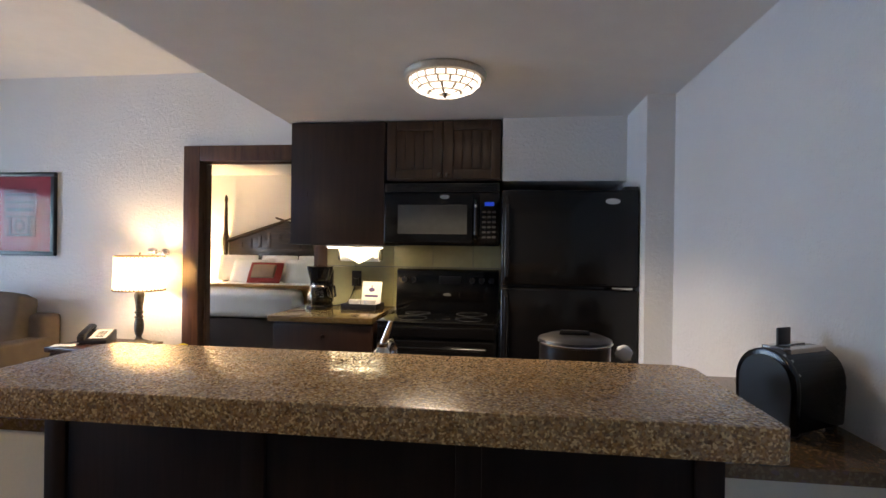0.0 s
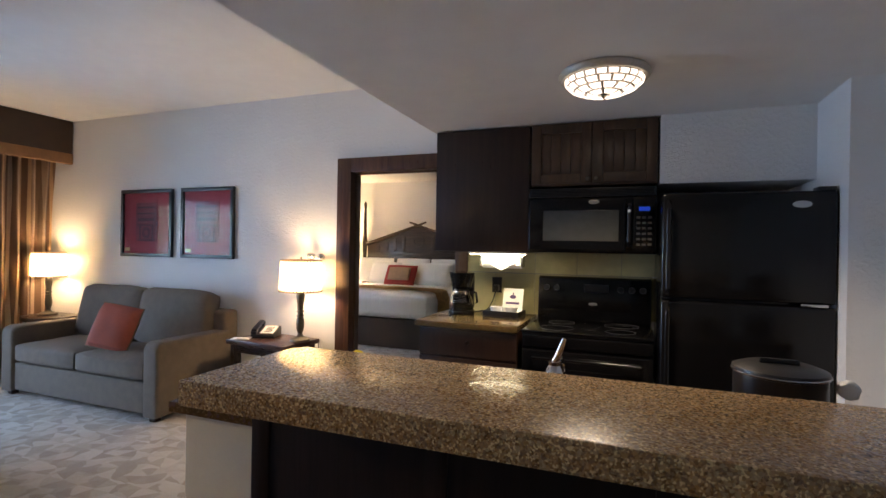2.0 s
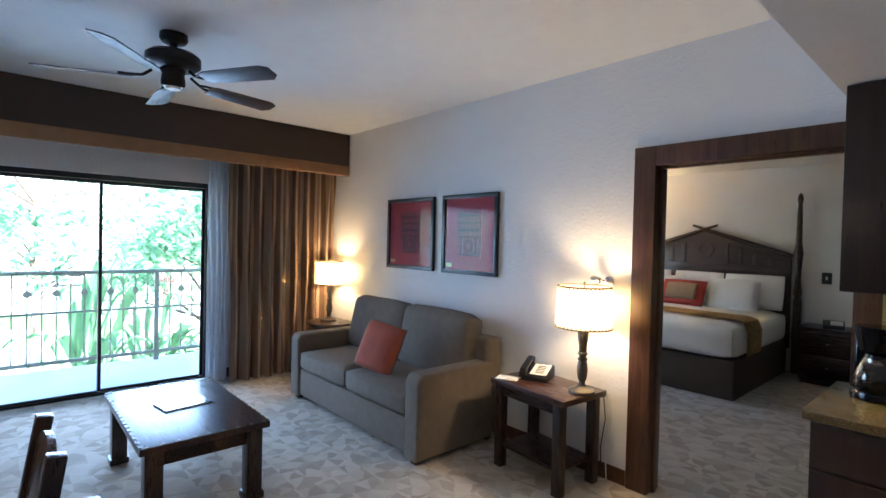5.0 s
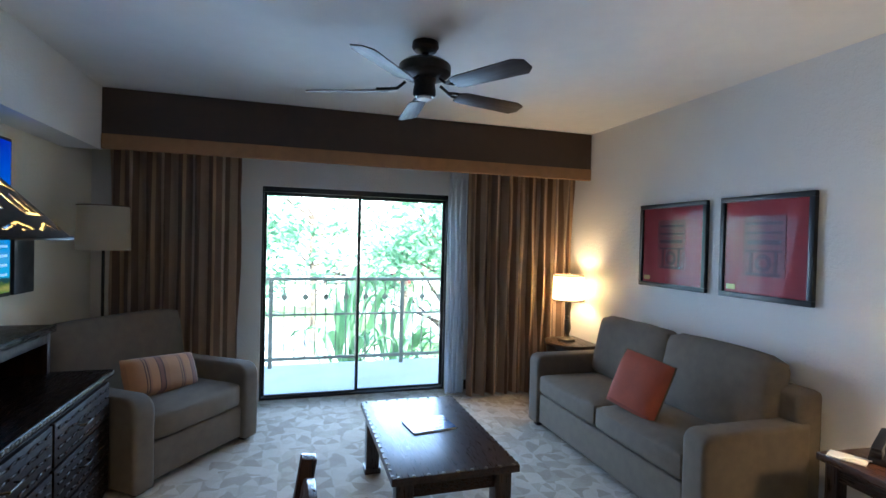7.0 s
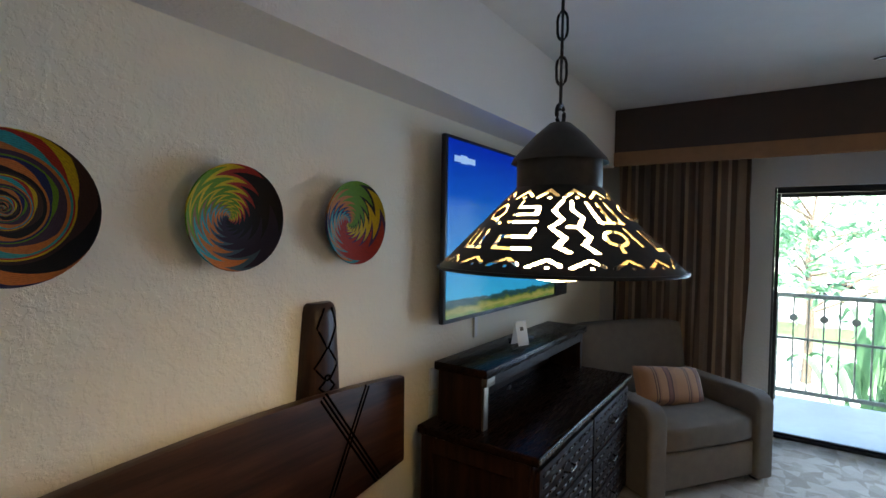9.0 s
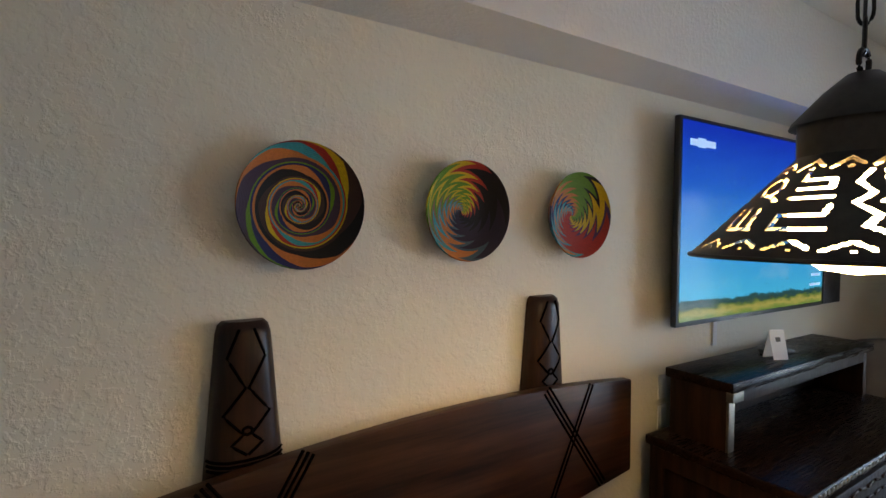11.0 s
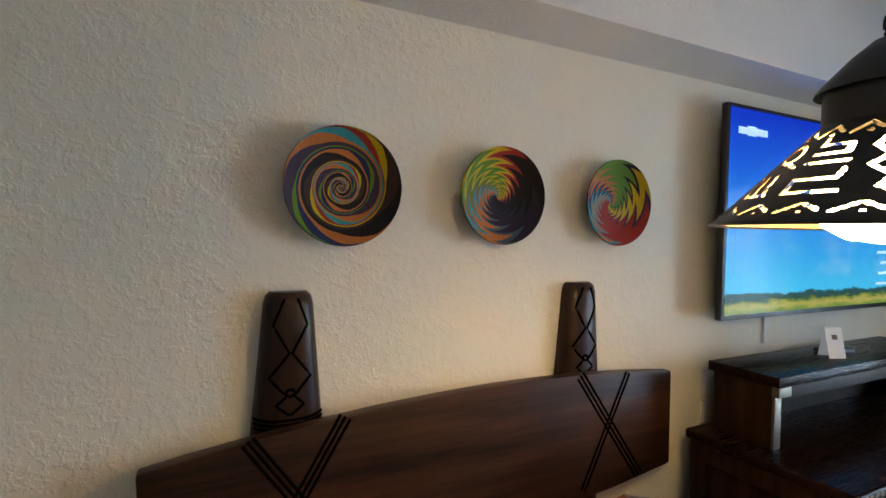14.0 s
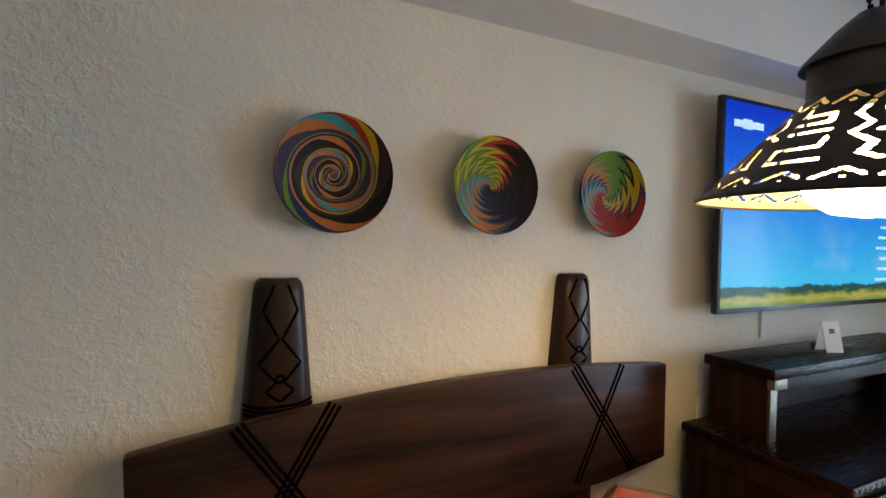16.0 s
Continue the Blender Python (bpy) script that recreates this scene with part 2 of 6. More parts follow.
def box(bm, x0, x1, y0, y1, z0, z1, bevel=0.0, seg=2):
    """Adds a block to bm, its edges rounded by bevel."""
    r = bmesh.ops.create_cube(bm, size=1.0)
    vs = r["verts"]
    for v in vs:
        v.co = Vector(((x0 + x1) / 2 + v.co.x * (x1 - x0), (y0 + y1) / 2 + v.co.y * (y1 - y0), (z0 + z1) / 2 + v.co.z * (z1 - z0)))
    if bevel:
        es = list({e for v in vs for e in v.link_edges})
        bmesh.ops.bevel(bm, geom=es, offset=bevel, segments=seg, affect="EDGES", profile=0.6)
    return bm


def block(x0, x1, y0, y1, z0, z1, bevel=0.0, seg=2):
    return box(bmesh.new(), x0, x1, y0, y1, z0, z1, bevel, seg)


def lathe(profile, seg=32, bm=None, at=(0, 0, 0)):
    """A body of revolution about z from (radius, height) pairs."""
    bm = bm or bmesh.new()
    rings = []
    for r, z in profile:
        if r < 1e-5:
            rings.append([bm.verts.new((at[0], at[1], at[2] + z))])
        else:
            rings.append([bm.verts.new((at[0] + r * math.cos(2 * math.pi * i / seg), at[1] + r * math.sin(2 * math.pi * i / seg), at[2] + z)) for i in range(seg)])
    for a, b in zip(rings, rings[1:]):
        for i in range(seg):
            j = (i + 1) % seg
            if len(a) == 1 and len(b) == 1:
                continue
            if len(a) == 1:
                bm.faces.new((a[0], b[i], b[j]))
            elif len(b) == 1:
                bm.faces.new((a[i], a[j], b[0]))
            else:
                bm.faces.new((a[i], a[j], b[j], b[i]))
    return bm


def prism(points, depth, axis="y", at=0.0, bevel=0.0):
    """A flat outline given thickness along an axis: x,z points for y; y,z for x; x,y for z."""
    bm = bmesh.new()
    def put(p, d):
        return {"y": (p[0], d, p[1]), "x": (d, p[0], p[1]), "z": (p[0], p[1], d)}[axis]
    a = [bm.verts.new(put(p, at)) for p in points]
    b = [bm.verts.new(put(p, at + depth)) for p in points]
    bm.faces.new(a)
    bm.faces.new(b[::-1])
    n = len(points)
    for i in range(n):
        bm.faces.new((a[i], b[i], b[(i + 1) % n], a[(i + 1) % n]))
    bmesh.ops.recalc_face_normals(bm, faces=bm.faces)
    if bevel:
        bmesh.ops.bevel(bm, geom=list(bm.edges), offset=bevel, segments=2, affect="EDGES", profile=0.6)
    return bm


def tube(points, radius, seg=8, bm=None, closed=False):
    """A round bar along a line of points."""
    bm = bm or bmesh.new()
    pts = [Vector(p) for p in points]
    rings = []
    n = len(pts)
    up = Vector((0, 0, 1))
    for i, p in enumerate(pts):
        if closed:
            d = pts[(i + 1) % n] - pts[i - 1]
        else:
            d = pts[min(i + 1, n - 1)] - pts[max(i - 1, 0)]
        d.normalize()
        ref = up if abs(d.z) < 0.9 else Vector((1, 0, 0))
        u = d.cross(ref).normalized()
        w = d.cross(u).normalized()
        r = radius[i] if isinstance(radius, (list, tuple)) else radius
        rings.append([bm.verts.new(p + r * (math.cos(2 * math.pi * k / seg) * u + math.sin(2 * math.pi * k / seg) * w)) for k in range(seg)])
    pairs = list(zip(rings, rings[1:]))
    if closed:
        pairs.append((rings[-1], rings[0]))
    for a, b in pairs:
        for k in range(seg):
            bm.faces.new((a[k], b[k], b[(k + 1) % seg], a[(k + 1) % seg]))
    if not closed:
        bm.faces.new(rings[0])
        bm.faces.new(rings[-1][::-1])
    bmesh.ops.recalc_face_normals(bm, faces=bm.faces)
    return bm


def cushion(w, d, h, puff=0.35, n=10, crease=0.0, seed=0):
    """A stuffed pad w by d by h, centred, standing on z=0, soft at the rims."""
    bm = bmesh.new()
    grid = {}
    for side in (0, 1):
        for i in range(n + 1):
            for j in range(n + 1):
                u, v = 2 * i / n - 1, 2 * j / n - 1
                rim = i in (0, n) or j in (0, n)
                if side and rim:
                    grid[side, i, j] = grid[0, i, j]
                    continue
                e = max(0.0, (1 - abs(u) ** 3.2) * (1 - abs(v) ** 3.2)) ** puff
                wob = 0.04 * h * noise.noise((u * 1.7 + seed, v * 1.7, side * 3.0 + seed))
                z = h / 2 + (1 if side else -1) * (h / 2) * e + (wob if not rim else 0)
                inset = 1 - 0.02 * (u * u * v * v)
                grid[side, i, j] = bm.verts.new((u * w / 2 * inset, v * d / 2 * inset, z))
    for side in (0, 1):
        for i in range(n):
            for j in range(n):
                q = [grid[side, i, j], grid[side, i + 1, j], grid[side, i + 1, j + 1], grid[side, i, j + 1]]
                bm.faces.new(q if side else q[::-1])
    return bm


def xform(bm, m):
    bmesh.ops.transform(bm, matrix=m, verts=bm.verts)
    return bm


def mesh_of(name, bm, material, smooth=True, angle=38):
    me = bpy.data.meshes.new(name)
    bmesh.ops.recalc_face_normals(bm, faces=bm.faces)
    if smooth:
        for f in bm.faces:
            f.smooth = True
        lim = radians(angle)
        for e in bm.edges:
            if len(e.link_faces) == 2 and e.calc_face_angle(0) > lim:
                e.smooth = False
    bm.to_mesh(me)
    bm.free()
    me.materials.append(material)
    return me


def part(name, bm, material, parent, label="", smooth=True, m=None):
    """One mesh under a thing or a part."""
    ob = new(name, mesh_of(name, bm, material, smooth))
    ob.parent = parent
    if m is not None:
        ob.matrix_local = m
    return tagged(ob, label)


def single(name, bm, material, label, category, group="", kind="", m=None, smooth=True):
    """A thing that is one mesh."""
    ob = new(name, mesh_of(name, bm, material, smooth))
    if m is not None:
        ob.matrix_world = m
    return tagged(ob, label, category, group, kind)


def thing(name, m, label, category, group=""):
    ob = new(name)
    ob.empty_display_size = 0.1
    ob.matrix_world = m
    return tagged(ob, label, category, group)


def setting(name, bm, material, label, category, smooth=False):
    return single(name, bm, material, label, category, kind="structure", smooth=smooth)


# ---------------------------------------------------------------- the rooms
XW, XE, YS, YN = -6.15, 1.315, -0.03, 4.62   # west, east, south, north faces
HI, LO = 2.74, 2.20                          # living ceiling, kitchen ceiling
DX0, DX1, DH = -1.985, -1.02, 2.04           # bedroom doorway
SY0, SY1, SH = 1.38, 3.26, 2.09              # balcony door opening

setting("floor", block(-6.35, 1.5, -0.2, 4.75, -0.12, 0.0), CARPET, "beige and brown carpet with a faceted leaf pattern", "carpet")
setting("kitchen_floor", block(-0.95, XE, 2.92, 4.61, 0.0, 0.006), TILE, "brown matt stone tile floor in the kitchen", "floor")

bm = block(-6.35, DX0, YN, YN + 0.13, 0, HI)
box(bm, DX1, 1.5, YN, YN + 0.13, 0, HI)
box(bm, DX0, DX1, YN, YN + 0.13, DH, HI)
setting("wall_north", bm, WALL, "off-white painted wall with a doorway to the bedroom", "wall")
setting("wall_south", block(-6.35, 1.5, YS - 0.15, YS, 0, HI), CREAM, "cream painted wall with knock-down plaster texture", "wall")
setting("wall_east", block(XE, XE + 0.17, YS, YN, 0, HI), WALL, "off-white painted kitchen side wall", "wall")
bm = block(XW - 0.2, XW, YS, SY0, 0, HI)
box(bm, XW - 0.2, XW, SY1, YN, 0, HI)
box(bm, XW - 0.2, XW, SY0, SY1, SH, HI)
setting("wall_west", bm, WALL, "off-white painted wall around the balcony door", "wall")
setting("ceiling", block(-6.35, 1.5, -0.2, 4.75, HI, HI + 0.15), CEIL, "off-white painted living room ceiling", "ceiling")
setting("ceiling_kitchen", block(-1.03, XE, YS, YN, LO, HI), CEIL, "lowered off-white kitchen ceiling", "ceiling")
setting("ceiling_beam", block(-5.6, -1.03, YS, 0.22, 2.25, HI), WALL, "off-white boxed beam along the wall", "beam")
setting("kitchen_bulkhead", block(0.41, 1.17, 4.11, YN, 1.80, LO), WALL, "off-white boxed bulkhead over the refrigerator", "wall")
setting("kitchen_pilaster", block(1.17, XE, 3.69, YN, 0, LO), WALL, "off-white pilaster beside the refrigerator", "wall")
bm = block(XW, DX0 - 0.14, YN - 0.012, YN, 0, 0.10, 0.003)
box(bm, XW, XW + 0.012, 3.30, YN - 0.013, 0, 0.10, 0.003)
setting("baseboard", bm, CASING, "reddish-brown wooden baseboard along the wall", "baseboard")
# bedroom
setting("bedroom_floor", block(-5.2, 0.9, 4.75, 9.25, -0.12, 0.0), CARPET, "brown patterned bedroom carpet", "carpet")
setting("wall_bedroom_north", block(-5.35, 1.0, 9.1, 9.25, 0, 2.6), WALL, "cream painted bedroom wall behind the bed", "wall")
setting("wall_bedroom_east", block(0.85, 1.0, 4.75, 9.1, 0, 2.6), WALL, "cream painted bedroom side wall", "wall")
bm = block(-5.35, -5.2, 4.75, 5.9, 0, 2.6)
box(bm, -5.35, -5.2, 7.1, 9.1, 0, 2.6)
box(bm, -5.35, -5.2, 5.9, 7.1, 0, 0.8)
box(bm, -5.35, -5.2, 5.9, 7.1, 2.0, 2.6)
setting("wall_bedroom_west", bm, WALL, "cream painted bedroom wall with a window opening", "wall")
setting("ceiling_bedroom", block(-5.35, 1.0, 4.75, 9.25, 2.6, 2.7), CEIL, "off-white bedroom ceiling", "ceiling")

# ---------------------------------------------------------------- doorway, balcony door, curtains
TAN = plain("tan_valance_cloth", (0.33, 0.17, 0.075), 0.85, grain=260, vary=0.12, relief=0.4)
VALANCE = plain("brown_valance_cloth", (0.075, 0.050, 0.036), 0.9, grain=260, vary=0.12, relief=0.4)
DRAPE = striped("striped_drape", [(0.16, (0.22, 0.125, 0.075)), (0.10, (0.66, 0.44, 0.26)), (0.20, (0.34, 0.21, 0.14)), (0.10, (0.72, 0.54, 0.38)), (0.18, (0.25, 0.15, 0.09)), (0.26, (0.52, 0.36, 0.24))], 4.2, 1)
SHEER = plain("sheer_curtain", (0.72, 0.74, 0.78), 0.9, grain=200, vary=0.05, relief=0.2)
sheer_tree = SHEER.node_tree
through_light = sheer_tree.nodes.new("ShaderNodeBsdfTranslucent")
through_light.inputs[0].default_value = (0.78, 0.80, 0.84, 1)
blend = sheer_tree.nodes.new("ShaderNodeMixShader")
blend.inputs[0].default_value = 0.6
sheer_tree.links.new(sheer_tree.nodes["Material Output"].inputs[0].links[0].from_socket, blend.inputs[1])
sheer_tree.links.new(through_light.outputs[0], blend.inputs[2])
sheer_tree.links.new(blend.outputs[0], sheer_tree.nodes["Material Output"].inputs[0])

door = thing("door_1", pose(0, 0, 0), "reddish-brown wooden door casing round the open bedroom doorway", "door frame")
door["kind"] = "structure"
part("jamb", block(DX0 - 0.13, DX0 + 0.005, YN - 0.022, YN + 0.15, 0, DH + 0.115, 0.006), CASING, door)
part("jamb", block(DX1 - 0.005, DX1 + 0.10, YN - 0.022, YN + 0.15, 0, DH + 0.115, 0.006), CASING, door)
part("head", block(DX0 + 0.006, DX1 - 0.006, YN - 0.022, YN + 0.15, DH - 0.006, DH + 0.115, 0.006), CASING, door)
part("stop", block(DX0 + 0.006, DX0 + 0.019, YN + 0.05, YN + 0.09, 0, DH - 0.008, 0.003), CASING, door)
part("stop", block(DX0 + 0.020, DX1 - 0.006, YN + 0.05, YN + 0.09, DH - 0.020, DH - 0.007, 0.003), CASING, door)

FRAMEBLK = plain("black_aluminium", (0.012, 0.012, 0.014), 0.4, 0.3, grain=120, vary=0.15)
win = thing("door_2", pose(XW - 0.10, 0, 0), "black aluminium sliding glass door to the balcony, closed", "sliding door")
win["kind"] = "structure"
part("frame", box(box(box(block(-0.05, 0.06, SY0, SY0 + 0.016, 0, SH, 0.003), -0.05, 0.06, SY1 - 0.016, SY1, 0, SH, 0.003), -0.05, 0.06, SY0 + 0.017, SY1 - 0.017, SH - 0.05, SH, 0.004), -0.05, 0.06, SY0 + 0.017, SY1 - 0.017, 0, 0.022, 0.004), FRAMEBLK, win)
YM = (SY0 + SY1) / 2


def sash(y0, y1, dx, handle):
    bm = block(dx, dx + 0.03, y0, y0 + 0.027, 0.032, SH - 0.052, 0.004)
    box(bm, dx, dx + 0.03, y1 - 0.027, y1, 0.032, SH - 0.052, 0.004)
    box(bm, dx, dx + 0.03, y0 + 0.028, y1 - 0.028, SH - 0.085, SH - 0.052, 0.004)
    box(bm, dx, dx + 0.03, y0 + 0.028, y1 - 0.028, 0.024, 0.044, 0.004)
    s = part("sash", bm, FRAMEBLK, win)
    g = part("pane", block(dx + 0.012, dx + 0.018, y0 + 0.026, y1 - 0.026, 0.043, SH - 0.084), GLASS, s, "clear glass pane", False)
    g.visible_shadow = False
    if handle:
        part("handle", tube([(dx + 0.03, y0 + 0.02, 0.95), (dx + 0.06, y0 + 0.02, 0.97), (dx + 0.06, y0 + 0.02, 1.13), (dx + 0.03, y0 + 0.02, 1.15)], 0.008), BLACKMAT, s, "black pull handle")


sash(SY0 + 0.017, YM + 0.014, 0.012, True)
sash(YM - 0.014, SY1 - 0.017, -0.022, False)


def drape(name, y0, y1, x, z0, z1, waves, amp, material, label, gather=0.0, seed=1):
    """A hanging cloth in folds, with thickness."""
    rnd = random.Random(seed)
    bm = bmesh.new()
    n, rows = waves * 8, 9
    ph = [rnd.uniform(-0.5, 0.5) for _ in range(waves + 2)]
    am = [rnd.uniform(0.6, 1.25) for _ in range(waves + 2)]
    grid = []
    for r in range(rows + 1):
        v = r / rows
        line = []
        for i in range(n + 1):
            u = i / n
            k = int(u * waves)
            y = y0 + (y1 - y0) * u
            y += gather * (1 - v) * (0.5 - u)
            fold = math.sin(2 * math.pi * u * waves + ph[k] * (1 - v) * 0.8)
            line.append(bm.verts.new((x + amp * am[k] * fold * (0.55 + 0.45 * (1 - v)), y + 0.012 * math.sin(9 * v + ph[k] * 6), z0 + (z1 - z0) * v)))
        grid.append(line)
    for a, b in zip(grid, grid[1:]):
        for i in range(n):
            bm.faces.new((a[i], a[i + 1], b[i + 1], b[i]))
    bmesh.ops.solidify(bm, geom=list(bm.faces), thickness=0.006)
    return single(name, bm, material, label, "curtain", "window curtains")


drape("curtain", 3.36, 4.60, -5.86, 0.02, 2.38, 9, 0.052, DRAPE, "brown and tan striped drape drawn to one side", 0.10, 3)
drape("curtain", 0.20, 1.23, -5.86, 0.02, 2.38, 8, 0.052, DRAPE, "brown and tan striped drape hanging behind the armchair", 0.05, 5)
drape("sheer_curtain", 3.20, 3.42, -5.97, 0.02, 2.38, 4, 0.022, SHEER, "white sheer curtain gathered beside the drape", 0.03, 8)

val = thing("valance", pose(-5.60, 2.42, 2.26), "dark brown box valance with a tan lower band", "valance")
part("board", block(-0.03, 0.012, -2.195, 2.195, 0.115, 0.478, 0.006), VALANCE, val)
part("band", block(-0.032, 0.020, -2.197, 2.197, 0.0, 0.118, 0.010, 3), TAN, val, "tan padded lower band")
part("return", block(-0.50, -0.031, 2.165, 2.195, 0.118, 0.478, 0.004), VALANCE, val)
part("return", block(-0.50, -0.031, -2.195, -2.165, 0.118, 0.478, 0.004), VALANCE, val)

# ---------------------------------------------------------------- balcony and outdoors
setting("balcony_floor", block(-7.62, -6.35, -0.4, 5.2, -0.15, -0.01), CONCRETE, "pale grey concrete balcony floor", "balcony")
# unseen slab above the balcony door, added only to shade railing and near ground
setting("sun_block_wall", block(-6.35, -6.17, -4.0, 9.0, 3.05, 5.4), CONCRETE, "unseen plain wall added overhead to keep the sun off the ground below", "wall")
rail = thing("railing", pose(-7.47, 0, 0), "cream painted metal balcony railing with disc ornaments", "railing")
part("top_rail", block(-0.035, 0.035, -0.35, 5.15, 1.065, 1.11, 0.01), RAIL, rail)
part("middle_rail", block(-0.015, 0.015, -0.35, 5.15, 0.63, 0.655, 0.004), RAIL, rail)
part("bottom_rail", block(-0.02, 0.02, -0.35, 5.15, 0.075, 0.115, 0.004), RAIL, rail)
for py in (-0.21, 1.42, 3.05, 4.68):
    part("post", block(-0.025, 0.025, py - 0.025, py + 0.025, -0.01, 1.066, 0.004), RAIL, rail)
bal = mesh_of("baluster", block(-0.007, 0.007, -0.007, 0.007, 0.114, 1.066, 0.0), RAIL, False)
disc = mesh_of("disc", xform(lathe([(0, -0.008), (0.034, -0.008), (0.038, 0), (0.034, 0.008), (0, 0.008)], 14), pose(0, 0, 0, 0, 90, 0)), RAIL)
y, i = -0.30, 0
while y < 5.1:
    if min(abs(y - p) for p in (-0.21, 1.42, 3.05, 4.68)) > 0.04:
        for nm, me, zz in ((("baluster", bal, 0), ("disc", disc, 0.86)) if i % 2 else (("baluster", bal, 0),)):
            ob = new(nm, me)
            ob.parent = rail
            ob.location = (0, y, zz)
    y += 0.125
    i += 1


def ground_mat():
    m, t, b = nodes_of("lawn_and_path")
    v = coords(t)
    big, fine = noise_tex(t, v, 0.07, 3), noise_tex(t, v, 6, 5)
    grass = mix(t, ramp(t, fine, 0.3, 0.7), (0.035, 0.075, 0.018), (0.09, 0.15, 0.04))
    t.links.new(mix(t, ramp(t, big, 0.55, 0.58), (0.40, 0.40, 0.38), grass), b.inputs["Base Color"])
    b.inputs["Roughness"].default_value = 0.95
    bump(t, b, fine, 0.5, 0.03)
    return m


setting("ground", block(-700, 700, -700, 700, -3.5, -3.2), ground_mat(), "lawn and pale paved paths below the balcony", "ground")
BARK = plain("bark", (0.12, 0.09, 0.065), 0.9, grain=25, vary=0.3, relief=0.6, dist=0.01, stretch=(1, 1, 0.3))


def leaf_mat(name, dark, light):
    m, t, b = nodes_of(name)
    g = t.nodes.new("ShaderNodeNewGeometry")
    c = mix(t, g.outputs["Random Per Island"], dark, light)
    t.links.new(c, b.inputs["Base Color"])
    b.inputs["Roughness"].default_value = 0.55
    tr = t.nodes.new("ShaderNodeBsdfTranslucent")
    t.links.new(c, tr.inputs[0])
    mx = t.nodes.new("ShaderNodeMixShader")
    mx.inputs[0].default_value = 0.45
    t.links.new(b.outputs[0], mx.inputs[1])
    t.links.new(tr.outputs[0], mx.inputs[2])
    t.links.new(mx.outputs[0], t.nodes["Material Output"].inputs[0])
    return m


LEAF = leaf_mat("tree_leaves", (0.085, 0.21, 0.12), (0.24, 0.42, 0.26))
LEAF2 = leaf_mat("broad_leaves", (0.07, 0.18, 0.09), (0.18, 0.34, 0.18))


def leaves(centres, n, size, rnd):
    vs, fs = [], []
    for _ in range(n):
        c, r = centres[rnd.randrange(len(centres))]
        d = Vector((rnd.gauss(0, 1), rnd.gauss(0, 1), rnd.gauss(0, 0.7)))
        d = d.normalized() * r * rnd.random() ** 0.45
        p = Vector(c) + d
        q = Euler((rnd.uniform(-1.1, 1.1), rnd.uniform(-1.1, 1.1), rnd.uniform(0, 6.3))).to_matrix()
        s = size * rnd.uniform(0.6, 1.4)
        k = len(vs)
        for a in ((0, -1, 0), (0.42, 0, 0.12), (0, 1, 0), (-0.42, 0, 0.12)):
            vs.append(p + q @ (Vector(a) * s))
        fs.append((k, k + 1, k + 2))
        fs.append((k, k + 2, k + 3))
    me = bpy.data.meshes.new("crown")
    me.from_pydata(vs, [], fs)
    return me


def tree(x, y, h, spread, seed, n=2300, size=0.13):
    rnd = random.Random(seed)
    t = thing("tree", pose(x, y, -3.2), "broad leafy green tree with sparse spreading branches", "tree", "garden trees")
    bm = tube([(0, 0, -0.1), (0.1, 0.05, h * 0.3), (0.05, -0.1, h * 0.6), (0.2, 0.1, h * 0.85)], [0.16, 0.12, 0.08, 0.03], 8)
    cs = []
    for k in range(13):
        a = rnd.uniform(0, 6.28)
        z0 = h * rnd.uniform(0.3, 0.75)
        r = spread * rnd.uniform(0.4, 1.0)
        tip = Vector((r * math.cos(a), r * math.sin(a), z0 + h * rnd.uniform(0.05, 0.28)))
        mid = Vector((tip.x * 0.5, tip.y * 0.5, z0 + (tip.z - z0) * 0.62))
        tube([(0.06, 0, z0), mid, tip], [0.05, 0.03, 0.01], 6, bm)
        cs += [(tip, spread * rnd.uniform(0.18, 0.36)), (mid.lerp(tip, 0.6), spread * 0.22), (tip + Vector((rnd.uniform(-1, 1), rnd.uniform(-1, 1), rnd.uniform(-0.3, 0.6))) * spread * 0.3, spread * 0.2)]
    part("trunk", bm, BARK, t)
    me = leaves(cs, n, size, rnd)
    me.materials.append(LEAF)
    crown = new("crown", me)
    crown.parent = t
    return t


tree(-15.5, -1.0, 6.4, 3.0, 1)
tree(-14.2, 5.8, 6.6, 2.7, 2)
tree(-22.0, 2.4, 7.6, 3.6, 3)
tree(-21.0, 10.5, 8.2, 3.8, 4)
tree(-20.5, -8.0, 8.2, 3.8, 5)
tree(-31.0, -3.5, 9.5, 5.0, 6)
tree(-32.0, 8.5, 9.8, 5.0, 7)
tree(-36.0, 20.0, 10.0, 5.2, 8)
tree(-34.0, -17.0, 10.0, 5.2, 9)



